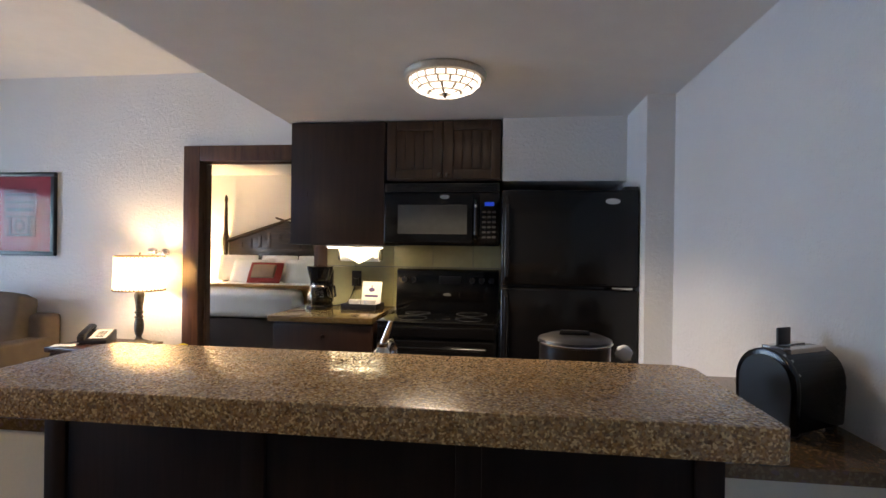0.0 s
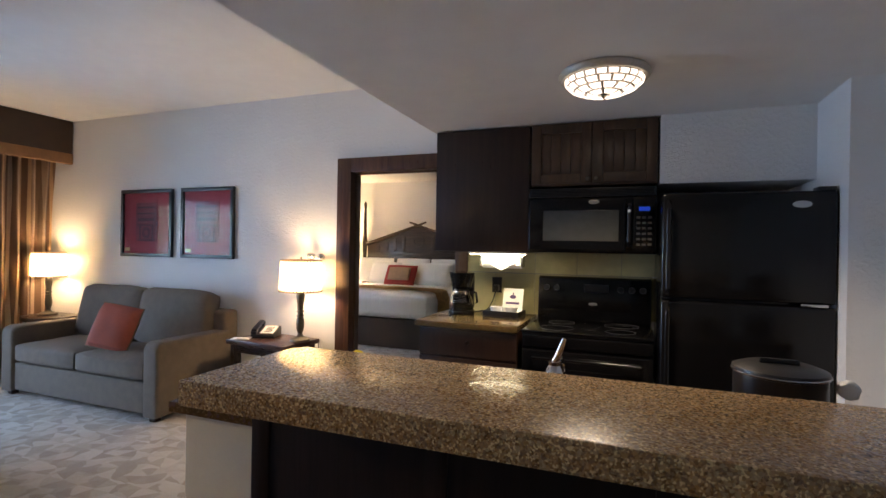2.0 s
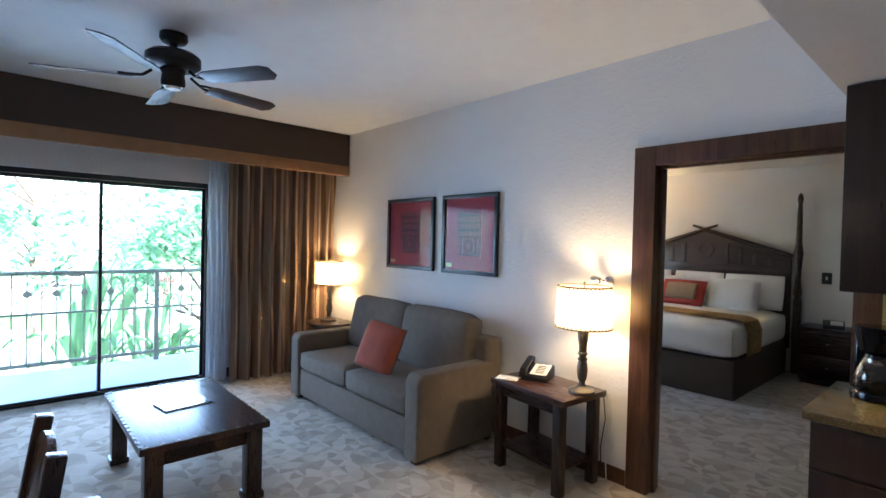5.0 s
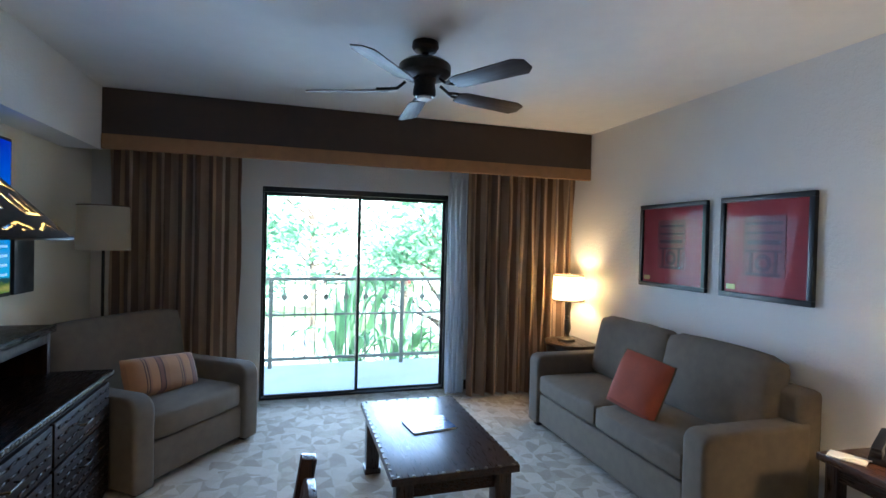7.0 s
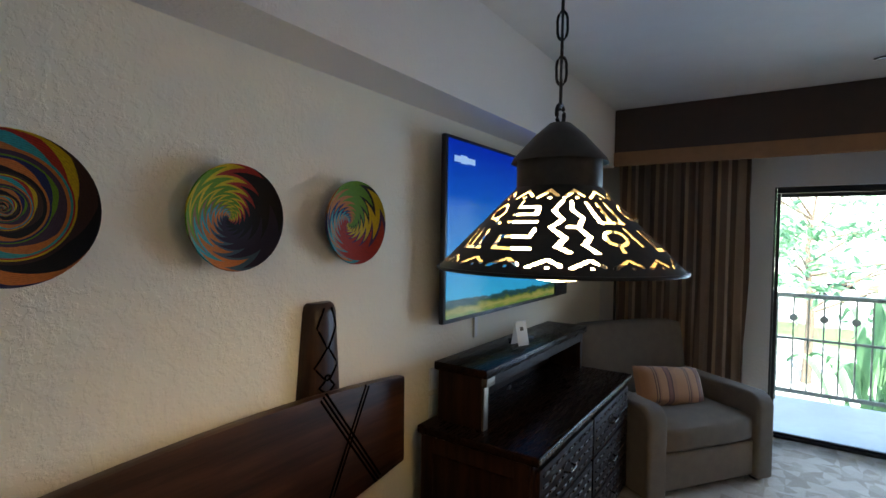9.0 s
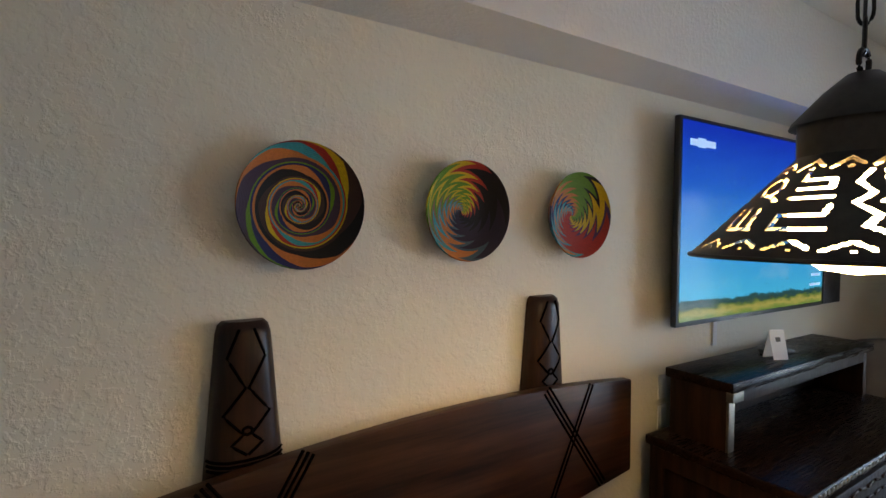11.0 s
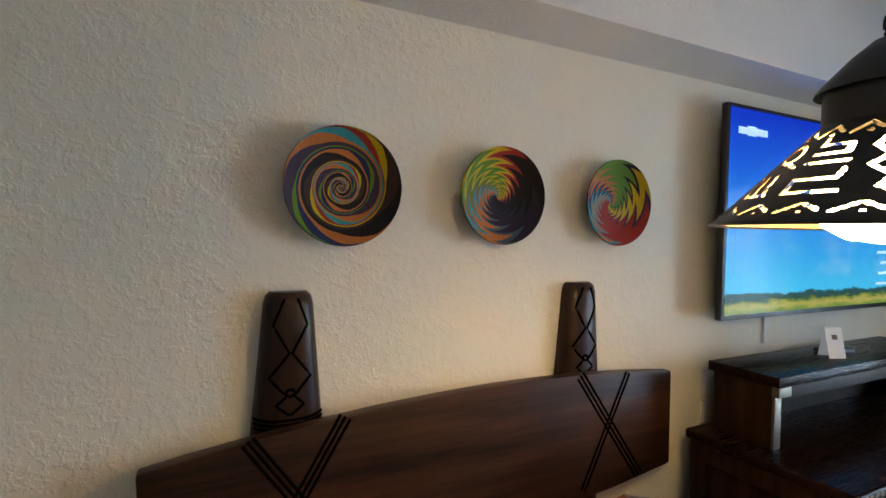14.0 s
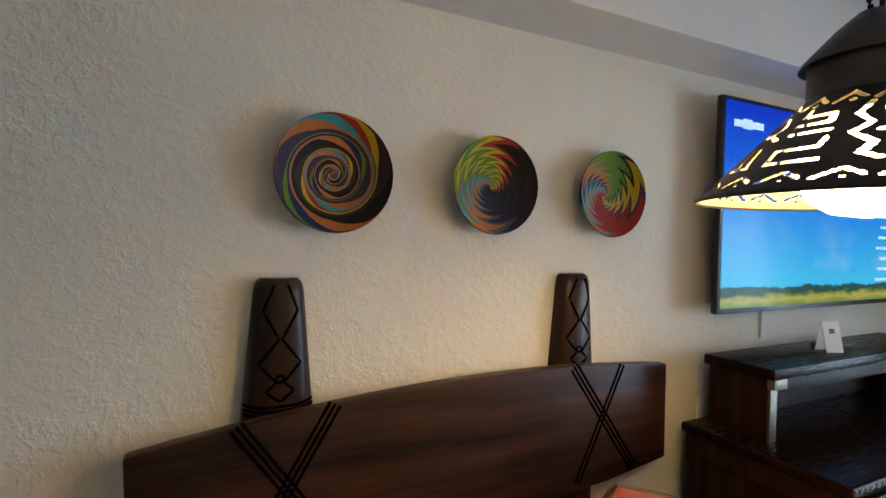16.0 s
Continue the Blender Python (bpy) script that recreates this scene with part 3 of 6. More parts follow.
def broad_plant(x, y, h, seed):
    """A clump of long arching paddle leaves on stalks."""
    rnd = random.Random(seed)
    t = thing("tropical_plant", pose(x, y, -3.2), "tall tropical plant with broad arching paddle leaves", "plant", "garden plants")
    for k in range(26):
        a = rnd.uniform(0, 6.28)
        out, top = rnd.uniform(0.3, 1.1), h * rnd.uniform(0.6, 1.0)
        base = Vector((rnd.uniform(-0.2, 0.2), rnd.uniform(-0.2, 0.2), 0))
        d = Vector((math.cos(a), math.sin(a), 0))
        mid = base + d * out * 0.4 + Vector((0, 0, top * 0.72))
        part("stalk", tube([base, base.lerp(mid, 0.5) + Vector((0, 0, 0.1)), mid], [0.03, 0.022, 0.012], 6), LEAF2, t)
        w, side = rnd.uniform(0.06, 0.13), Vector((-d.y, d.x, 0))
        bm = bmesh.new()
        rows = []
        for i in range(8):
            u = i / 7
            p = mid + d * out * 0.9 * u + Vector((0, 0, top * 0.28 * math.sin(u * 2.2)))
            ww = w * math.sin(math.pi * (0.06 + 0.92 * u)) ** 0.6
            rows.append([bm.verts.new(p - side * ww + Vector((0, 0, 0.06))), bm.verts.new(p), bm.verts.new(p + side * ww + Vector((0, 0, 0.06)))])
        for p, q in zip(rows, rows[1:]):
            for i in (0, 1):
                bm.faces.new((p[i], p[i + 1], q[i + 1], q[i]))
        part("leaf", bm, LEAF2, t)
    return t


broad_plant(-11.4, 2.75, 4.3, 11)
broad_plant(-12.2, 3.9, 3.6, 12)


def shrub(x, y, r, h, seed):
    rnd = random.Random(seed)
    t = thing("shrub", pose(x, y, -3.2), "dense low green garden shrub", "shrub", "garden shrubs")
    bm = bmesh.new()
    cs = []
    for k in range(9):
        a, q = rnd.uniform(0, 6.28), r * rnd.uniform(0.1, 0.9)
        tip = Vector((q * math.cos(a), q * math.sin(a), h * rnd.uniform(0.4, 0.9)))
        tube([(0, 0, 0), tip * 0.6, tip], [0.02, 0.014, 0.006], 5, bm)
        cs.append((tip, r * 0.42))
    part("stem", bm, BARK, t)
    me = leaves(cs, 900, 0.07, rnd)
    me.materials.append(LEAF)
    ob = new("foliage", me)
    ob.parent = t
    return t


for k in range(8):
    shrub(-10.6 - 0.9 * (k % 2), 0.2 + 0.85 * k, 0.95, (1.5 if k < 3 else 2.4), 20 + k)


def car(x, y, turn, paint, label):
    c = thing("car", pose(x, y, -3.2, 0, 0, turn), label, "car", "parked cars")
    body = prism([(-2.1, 0.3), (2.1, 0.3), (2.15, 0.7), (1.1, 0.9), (0.5, 1.4), (-1.1, 1.42), (-1.7, 0.95), (-2.15, 0.85)], 1.7, "y", -0.85, 0.05)
    part("body", body, plain("car_paint_" + paint[0], paint[1], 0.25, coat=0.8), c)
    part("window", prism([(0.98, 0.92), (0.48, 1.34), (-1.0, 1.36), (-1.5, 0.95)], 1.72, "y", -0.86, 0.01), BLACK, c)
    for wx in (-1.3, 1.3):
        for wy in (-0.78, 0.78):
            part("wheel", xform(lathe([(0, -0.1), (0.3, -0.1), (0.32, -0.07), (0.32, 0.07), (0.3, 0.1), (0, 0.1)], 18), pose(wx, wy, 0.32, 90)), BLACKMAT, c)


car(-52, 11.5, 80, ("red", (0.35, 0.03, 0.03)), "red parked car beyond the garden")
car(-54, 6.2, 84, ("silver", (0.5, 0.5, 0.52)), "silver parked car beyond the garden")

# ---------------------------------------------------------------- living room
TERRA = plain("terracotta_cloth", (0.36, 0.085, 0.048), 0.9, grain=240, vary=0.12, relief=0.4)
OLIVE = plain("brown_piping_cloth", (0.16, 0.10, 0.055), 0.9, grain=240, vary=0.15, relief=0.4)


def rounded_block(x0, x1, y0, y1, z0, z1, r=0.04):
    return block(x0, x1, y0, y1, z0, z1, r, 4)


def soft_block(w, d, h, r=0.05, puff=0.02, seed=0, cuts=7):
    """An upholstered block, its faces slightly swollen, standing on z=0."""
    bm = bmesh.new()
    bmesh.ops.create_cube(bm, size=1.0)
    bmesh.ops.subdivide_edges(bm, edges=bm.edges, cuts=cuts, use_grid_fill=True)
    for v in bm.verts:
        p = v.co * 2
        f = [1 - abs(c) ** 4 for c in p]
        size = Vector((w / 2, d / 2, h / 2))
        q = Vector((p.x * size.x, p.y * size.y, p.z * size.z))
        inner = Vector([max(-s + r, min(s - r, c)) for c, s in zip(q, size)])
        off = q - inner
        if off.length > 1e-6:
            q = inner + off.normalized() * r * min(1.0, max(abs(c) for c in off) / r)
        sw = puff * (1 + 0.5 * noise.noise((p.x * 1.3 + seed, p.y * 1.3, p.z * 1.3)))
        if abs(p.x) > 0.99:
            q.x += math.copysign(sw * 0.5 * f[1] * f[2], p.x)
        if abs(p.y) > 0.99:
            q.y += math.copysign(sw * f[0] * f[2], p.y)
        if abs(p.z) > 0.99:
            q.z += math.copysign(sw * f[0] * f[1], p.z)
        q.z += h / 2
        v.co = q
    return bm


def arm_block(w, d, h, front_round=0.07):
    """A sofa arm with a rounded top front corner and eased edges; front is -y."""
    pts = [(0, 0), (0, h - front_round)]
    for k in range(1, 7):
        a = math.pi / 2 * k / 6
        pts.append((front_round * (1 - math.cos(a)), h - front_round + front_round * math.sin(a)))
    pts += [(d, h), (d, 0)]
    bm = prism(pts, w, "x", 0)
    bmesh.ops.bevel(bm, geom=[e for e in bm.edges if abs(e.verts[0].co.x - e.verts[1].co.x) < 1e-6], offset=0.028, segments=3, affect="EDGES", profile=0.6)
    return bm


sofa = thing("sofa", pose(-4.115, 3.72, 0), "grey-brown upholstered two-seat sofa with loose cushions", "sofa")
SW = 1.97
part("base", rounded_block(-SW / 2 + 0.165, SW / 2 - 0.165, 0.02, 0.80, 0.05, 0.30, 0.02), SOFA, sofa)
part("back_frame", rounded_block(-SW / 2 + 0.10, SW / 2 - 0.02, 0.68, 0.86, 0.05, 0.80, 0.045), SOFA, sofa)
for sx in (-1, 1):
    part("arm", xform(arm_block(0.16, 0.74, 0.585), pose(-SW / 2 if sx < 0 else SW / 2 - 0.16, 0, 0.04)), SOFA, sofa)
    part("seat_cushion", xform(soft_block(0.815, 0.62, 0.17, 0.04, 0.014, sx), pose(sx * 0.4095, 0.315, 0.302)), SOFA, sofa)
    part("back_cushion", xform(soft_block(0.83, 0.21, 0.50, 0.055, 0.022, 3 + sx), pose(sx * 0.415, 0.60, 0.462, -13, 0, 0)), SOFA, sofa)
    for py in (0.06, 0.76):
        part("foot", block(sx * 0.9 - 0.03, sx * 0.9 + 0.03, py - 0.03, py + 0.03, 0, 0.052, 0.006), ESPRESSO, sofa)


def throw_pillow(m, label, front, w=0.42, h=0.42, t=0.15):
    p = thing("throw_pillow", m, label, "pillow")
    part("cover", xform(cushion(w, h, t, 0.42, 14), pose(0, 0, 0, 90)), front, p)
    pts = []
    for k in range(48):
        a = k / 48 * 4
        s, u = int(a), (a % 1) * 2 - 1
        e = {0: (u, -1), 1: (1, u), 2: (-u, 1), 3: (-1, -u)}[s]
        pts.append((e[0] * w / 2 * 0.985, -t / 2, e[1] * h / 2 * 0.985))
    part("piping", tube(pts, 0.006, 6, closed=True), OLIVE, p, "brown corded edge")
    return p


throw_pillow(pose(-3.90, 3.98, 0.645, -22, 8, 14), "terracotta square throw pillow with brown edges on the sofa", TERRA, 0.39, 0.39, 0.14)

# end tables


def end_table(m):
    t = thing("end_table", m, "dark-stained wooden end table with a lower shelf", "table")
    # top is lighter and redder than the legs: lamp light put into its colour
    part("tabletop", block(-0.32, 0.32, -0.215, 0.215, 0.565, 0.605, 0.009), wood("lamplit_table_top_wood", (0.035, 0.013, 0.007), (0.085, 0.034, 0.017), 0.28, 0, 1.0, 0.3), t)
    part("apron", block(-0.22, 0.22, -0.19, -0.165, 0.500, 0.566, 0.002), ESPRESSO, t)
    part("apron", block(-0.22, 0.22, 0.165, 0.19, 0.500, 0.566, 0.002), ESPRESSO, t)
    part("shelf", block(-0.25, 0.25, -0.175, 0.175, 0.14, 0.165, 0.004), ESPRESSO, t)
    for sx in (-1, 1):
        for sy in (-1, 1):
            part("leg", block(sx * 0.255 - 0.031, sx * 0.255 + 0.031, sy * 0.165 - 0.031, sy * 0.165 + 0.031, 0, 0.566, 0.006), ESPRESSO_Z, t)
    return t


end_table(pose(-2.565, 4.36, 0, 0, 0, -5))
cord = thing("lamp_cord", pose(-2.26, 4.565, 0), "pale lamp and telephone cords hanging behind the table", "cable")
for k, dx in enumerate((-0.06, -0.015, 0.02)):
    part("cord", tube([(dx, 0.02, 0.58), (dx + 0.012, 0.035, 0.40), (dx - 0.015, 0.03, 0.20), (dx + 0.02, -0.01, 0.03), (dx - 0.05, -0.03, 0.004)], 0.0035, 6), (PAPER, BLACKMAT, PAPER)[k], cord)
t = thing("half_round_table", pose(-5.56, 4.40, 0), "dark wooden side table with a rounded front", "table")
part("tabletop", prism([(0.27 * math.cos(a), -0.02 - 0.23 * math.sin(a)) for a in [math.pi * k / 20 for k in range(21)]] + [(-0.27, 0.2), (0.27, 0.2)], 0.04, "z", 0.565, 0.006), ESPRESSO, t)
part("apron", prism([(0.24 * math.cos(a), -0.02 - 0.20 * math.sin(a)) for a in [math.pi * k / 20 for k in range(21)]] + [(-0.24, 0.18), (0.24, 0.18)], 0.075, "z", 0.49), ESPRESSO, t)
for lx, ly in ((-0.2, 0.14), (0.2, 0.14), (-0.13, -0.14), (0.13, -0.14)):
    part("leg", block(lx - 0.022, lx + 0.022, ly - 0.022, ly + 0.022, 0, 0.491, 0.005), ESPRESSO_Z, t)


def shade_mat(name, col, through):
    m, t, b = nodes_of(name)
    weave = noise_tex(t, coords(t), 260, 2)
    c = mix(t, ramp(t, weave, 0.3, 0.7), tuple(x * 0.9 for x in col), col)
    t.links.new(c, b.inputs["Base Color"])
    b.inputs["Roughness"].default_value = 0.9
    tr = t.nodes.new("ShaderNodeBsdfTranslucent")
    t.links.new(c, tr.inputs[0])
    mx = t.nodes.new("ShaderNodeMixShader")
    mx.inputs[0].default_value = through
    t.links.new(b.outputs[0], mx.inputs[1])
    t.links.new(tr.outputs[0], mx.inputs[2])
    t.links.new(mx.outputs[0], t.nodes["Material Output"].inputs[0])
    return m


SHADE = shade_mat("linen_shade", (0.90, 0.84, 0.72), 0.82)
PEWTER = plain("aged_pewter", (0.16, 0.14, 0.11), 0.38, 0.85, grain=70, vary=0.35, relief=0.25)



def ring(r, z, th=0.004, seg=40):
    return tube([(r * math.cos(2 * math.pi * k / seg), r * math.sin(2 * math.pi * k / seg), z) for k in range(seg)], th, 6, closed=True)


def table_lamp(m, k, power):
    """A turned pewter lamp with a drum shade of scale k."""
    t = thing("table_lamp", m, "lit table lamp with a turned pewter base and cream drum shade", "lamp", "table lamps")
    part("base", lathe([(0, 0), (0.082, 0), (0.084, 0.010), (0.080, 0.020), (0.062, 0.030), (0.040, 0.037), (0.026, 0.045), (0.020, 0.056), (0.018, 0.07)], 32), PEWTER, t)
    part("stem", lathe([(0.018, 0.068), (0.026, 0.085), (0.032, 0.115), (0.034, 0.15), (0.029, 0.19), (0.023, 0.203), (0.031, 0.208), (0.031, 0.218), (0.023, 0.223), (0.023, 0.238), (0.031, 0.243), (0.031, 0.253), (0.024, 0.258), (0.025, 0.30), (0.031, 0.335), (0.035, 0.375), (0.030, 0.40), (0.012, 0.415), (0.010, 0.50)], 24), PEWTER, t)
    s = part("shade", lathe([(0.174 * k, 0.415), (0.166 * k, 0.675), (0.164 * k, 0.675), (0.172 * k, 0.415), (0.174 * k, 0.415)], 48), SHADE, t, "cream linen drum shade glowing from within")
    part("trim", ring(0.1745 * k, 0.417, 0.005), OLIVE, s)
    part("trim", ring(0.166 * k, 0.673, 0.005), OLIVE, s)
    stitch = mesh_of("stitch", block(-0.0015, 0.0015, -0.004, 0.004, -0.008, 0.008), OLIVE, False)
    for q in range(40):
        for rr, zz in ((0.174, 0.425), (0.166, 0.665)):
            ob = new("stitch", stitch)
            ob.parent = s
            ob.matrix_local = pose(rr * k * math.cos(q * math.pi / 20), rr * k * math.sin(q * math.pi / 20), zz, 0, 0, 9 * q)
    part("spider", tube([(-0.164 * k, 0, 0.66), (0, 0, 0.655), (0.164 * k, 0, 0.66)], 0.002, 5), PEWTER, s)
    part("finial", lathe([(0, 0.65), (0.005, 0.65), (0.005, 0.680), (0.009, 0.687), (0.009, 0.696), (0, 0.705)], 12), PEWTER, t)
    p = m.translation
    lamp("table_lamp_light", "POINT", power, WARM, pose(p.x, p.y, p.z + 0.53), 0.06)
    return t


table_lamp(pose(-2.305, 4.375, 0.605), 1.0, 2.1)
table_lamp(pose(-5.60, 4.40, 0.605), 0.92, 2.7)

# telephone and note pad
ph = thing("telephone", pose(-2.68, 4.40, 0.605, 0, 0, 20), "black desk telephone with a white number card", "telephone")
part("body", prism([(-0.085, 0), (0.105, 0), (0.105, 0.085), (-0.085, 0.03)], 0.20, "x", -0.10, 0.006), BLACKMAT, ph)
part("handset", xform(box(box(block(-0.09, -0.045, -0.1, 0.1, 0.02, 0.045, 0.01), -0.092, -0.043, -0.115, -0.06, 0.0, 0.03, 0.01), -0.092, -0.043, 0.06, 0.115, 0.0, 0.03, 0.01), pose(0, 0.01, 0.065, 16)), BLACKMAT, ph)
card = part("card", xform(block(-0.03, 0.085, -0.075, 0.075, 0, 0.002), pose(0, 0.012, 0.062, 16)), PAPER, ph, "white number card")
for k in range(5):
    part("print", xform(block(0.0 + 0.0, 0.06, -0.05 + k * 0.022, -0.04 + k * 0.022, 0.002, 0.003), pose(0, 0.012, 0.062, 16)), BLACKMAT, card)
single("note_pad", block(-0.075, 0.075, -0.05, 0.05, 0, 0.006, 0.001), PAPER, "white note pad lying on the end table", "note pad", m=pose(-2.80, 4.24, 0.606, 0, 0, 25))
single("pen", tube([(-0.06, 0, 0), (0.06, 0, 0)], 0.004, 8), PAPER, "white pen lying on the note pad", "pen", m=pose(-2.76, 4.24, 0.617, 0, 0, 60))
sp = thing("wall_lamp", pose(-2.275, 4.62, 1.30), "chrome swing-arm wall fixture above the table lamp", "wall fixture")
part("plate", xform(lathe([(0, 0), (0.035, 0), (0.035, 0.008), (0.02, 0.014), (0, 0.014)], 20), pose(0, 0, 0, 90)), CHROME, sp)
part("arm", tube([(0, -0.01, 0), (0, -0.06, 0.01), (-0.03, -0.085, 0.012)], 0.008), CHROME, sp)
part("head", xform(lathe([(0, 0), (0.022, 0.002), (0.03, 0.03), (0.026, 0.055), (0, 0.06)], 18), pose(-0.02, -0.085, 0.012, 0, -90, 0)), CHROME, sp)


# framed art
REDMAT = plain("red_mat_board", (0.30, 0.022, 0.026), 0.75, grain=200, vary=0.08, relief=0.1, coat=0.0)
ARTDARK = plain("dark_red_print", (0.085, 0.012, 0.016), 0.7, grain=40, vary=0.4, relief=0.1, coat=0.0)
ARTMID = plain("maroon_print", (0.19, 0.024, 0.026), 0.7, grain=60, vary=0.3, relief=0.1, coat=0.0)
PICGLASS = glass_mat("low_glare_picture_glass", (1, 1, 1), 0.0, 1.16)
GOLD = plain("gold_label", (0.55, 0.36, 0.12), 0.5, grain=80, vary=0.1)


def picture(x0, x1, z0, z1, label):
    w, h = x1 - x0, z1 - z0
    p = thing("framed_picture", pose((x0 + x1) / 2, YN, (z0 + z1) / 2), label, "picture", "pictures over the sofa")
    f = 0.035
    bm = block(-w / 2, w / 2, -0.035, -0.001, h / 2 - f, h / 2, 0.005)
    box(bm, -w / 2, w / 2, -0.035, -0.001, -h / 2, -h / 2 + f, 0.005)
    box(bm, -w / 2, -w / 2 + f, -0.035, -0.001, -h / 2 + f, h / 2 - f, 0.005)
    box(bm, w / 2 - f, w / 2, -0.035, -0.001, -h / 2 + f, h / 2 - f, 0.005)
    part("frame", bm, BLACKMAT, p, "black moulded frame")
    mat = part("mat", block(-w / 2 + f, w / 2 - f, -0.016, -0.002, -h / 2 + f, h / 2 - f), REDMAT, p, "deep red mat under glass")
    art = part("print", block(-0.15, 0.15, -0.019, -0.015, -0.19, 0.21), ARTMID, p, "maroon print with dark linework")
    for k, (a, b, c, d) in enumerate(((-0.13, 0.13, 0.15, 0.17), (-0.13, 0.13, 0.09, 0.105), (-0.12, 0.12, 0.02, 0.05), (-0.13, 0.13, -0.03, -0.015), (-0.1, -0.075, -0.17, -0.03), (0.075, 0.1, -0.17, -0.03), (-0.12, 0.12, -0.185, -0.165))):
        part("line", block(a, b, -0.021, -0.018, c, d), ARTDARK, art)
    bm = xform(lathe([(0.03, -0.001), (0.06, -0.001), (0.06, 0.001), (0.03, 0.001), (0.03, -0.001)], 20), pose(0, -0.0195, -0.10, 90))
    part("medallion", bm, ARTDARK, art)
    pane = part("glass", block(-w / 2 + f - 0.004, w / 2 - f + 0.004, -0.0275, -0.0245, -h / 2 + f - 0.004, h / 2 - f + 0.004), PICGLASS, p, "reflecting picture glass", False)
    pane.visible_shadow = False
    part("tag", block(-w / 2 + f + 0.02, -w / 2 + f + 0.09, -0.02, -0.015, -h / 2 + f + 0.02, -h / 2 + f + 0.055), GOLD, p, "small gold label")
    return p


picture(-4.765, -4.04, 1.26, 1.95, "red print in a black frame hung over the sofa")
picture(-3.915, -3.25, 1.26, 1.95, "second red print in a black frame beside its pair")

# coffee table and magazine
ct = thing("coffee_table", pose(-3.985, 2.485, 0), "dark-stained wooden coffee table with notched edges and chunky legs", "table")
top = part("tabletop", block(-0.58, 0.58, -0.335, 0.335, 0.42, 0.46, 0.008), wood("coffee_table_wood", (0.016, 0.007, 0.004), (0.045, 0.020, 0.012), 0.30, 0, 1.0, 0.35, 0.4), ct)
notch = mesh_of("notch", xform(lathe([(0, 0), (0.011, 0), (0.009, 0.006), (0, 0.008)], 8), pose(0, 0, 0)), PEWTER)
for k in range(17):
    for sy in (-1, 1):
        ob = new("notch", notch)
        ob.parent = top
        ob.location = (-0.55 + 1.10 * k / 16, sy * 0.326, 0.4575)
for k in range(9):
    for sx in (-1, 1):
        ob = new("notch", notch)
        ob.parent = top
        ob.location = (sx * 0.571, -0.30 + 0.60 * k / 8, 0.4575)
for sy in (-1, 1):
    part("apron", block(-0.48, 0.48, sy * 0.27 - 0.012, sy * 0.27 + 0.012, 0.33, 0.421, 0.003), ESPRESSO, ct)
for sx in (-1, 1):
    part("apron", block(sx * 0.51 - 0.012, sx * 0.51 + 0.012, -0.25, 0.25, 0.33, 0.421, 0.003), ESPRESSO, ct)
    for sy in (-1, 1):
        bm = block(sx * 0.50 - 0.045, sx * 0.50 + 0.045, sy * 0.26 - 0.045, sy * 0.26 + 0.045, 0, 0.421, 0.008)
        box(bm, sx * 0.50 - 0.055, sx * 0.50 + 0.055, sy * 0.26 - 0.055, sy * 0.26 + 0.055, 0, 0.04, 0.006)
        part("leg", bm, ESPRESSO_Z, ct)
mg = thing("magazine", pose(-4.03, 2.50, 0.4605, 0, 0, 8), "glossy magazine with a blue and red cover", "magazine")
COVER = plain("blue_cover", (0.05, 0.12, 0.30), 0.15, grain=9, vary=0.5, relief=0.0, coat=0.6)
REDP = plain("red_cover_print", (0.5, 0.09, 0.05), 0.15, grain=9, vary=0.4, relief=0.0, coat=0.6)
part("pages", block(-0.107, 0.107, -0.137, 0.137, 0, 0.008, 0.001), PAPER, mg)
part("cover", block(-0.109, 0.109, -0.14, 0.14, 0.008, 0.010), COVER, mg)
part("print", prism([(-0.08, 0.0), (0.0, -0.10), (0.09, -0.02), (0.05, 0.07), (-0.02, 0.03)], 0.0012, "z", 0.010), REDP, mg)

# armchair
ac = thing("armchair", pose(-5.12, 0.75, 0, 0, 0, 144) @ Matrix.Diagonal((1.05, 1, 1, 1)), "grey-brown upholstered armchair standing in the corner", "armchair")
part("base", rounded_block(-0.37, 0.37, -0.42, 0.36, 0.05, 0.29, 0.02), SOFA, ac)
part("back_frame", xform(soft_block(1.0, 0.19, 0.86, 0.06, 0.015, 4), pose(0, 0.30, 0.12, -9)), SOFA, ac)
part("seat_cushion", xform(soft_block(0.73, 0.66, 0.19, 0.045, 0.02, 5), pose(0, -0.10, 0.285)), SOFA, ac)
for sx in (-1, 1):
    part("arm", xform(arm_block(0.145, 0.78, 0.575, 0.10), pose(-0.515 if sx < 0 else 0.37, -0.45, 0.03)), SOFA, ac)
    for py in (-0.38, 0.30):
        part("foot", block(sx * 0.44 - 0.03, sx * 0.44 + 0.03, py - 0.03, py + 0.03, 0, 0.052, 0.006), ESPRESSO, ac)
LUMBAR = striped("woven_lumbar_cloth", [(0.34, (0.42, 0.19, 0.075)), (0.03, (0.10, 0.04, 0.025)), (0.04, (0.38, 0.20, 0.09)), (0.03, (0.10, 0.04, 0.025)), (0.05, (0.34, 0.15, 0.07)), (0.22, (0.44, 0.20, 0.08)), (0.03, (0.10, 0.04, 0.025)), (0.10, (0.22, 0.085, 0.05)), (0.04, (0.10, 0.04, 0.025)), (0.12, (0.36, 0.16, 0.07))], 3.6, 0)
p = thing("lumbar_pillow", pose(-5.03, 0.79, 0.60, -24, 6, 144), "long rust and brown striped lumbar pillow on the armchair", "pillow")
part("cover", xform(cushion(0.60, 0.27, 0.15, 0.45, 14), pose(0, 0.06, 0, 90)), LUMBAR, p)

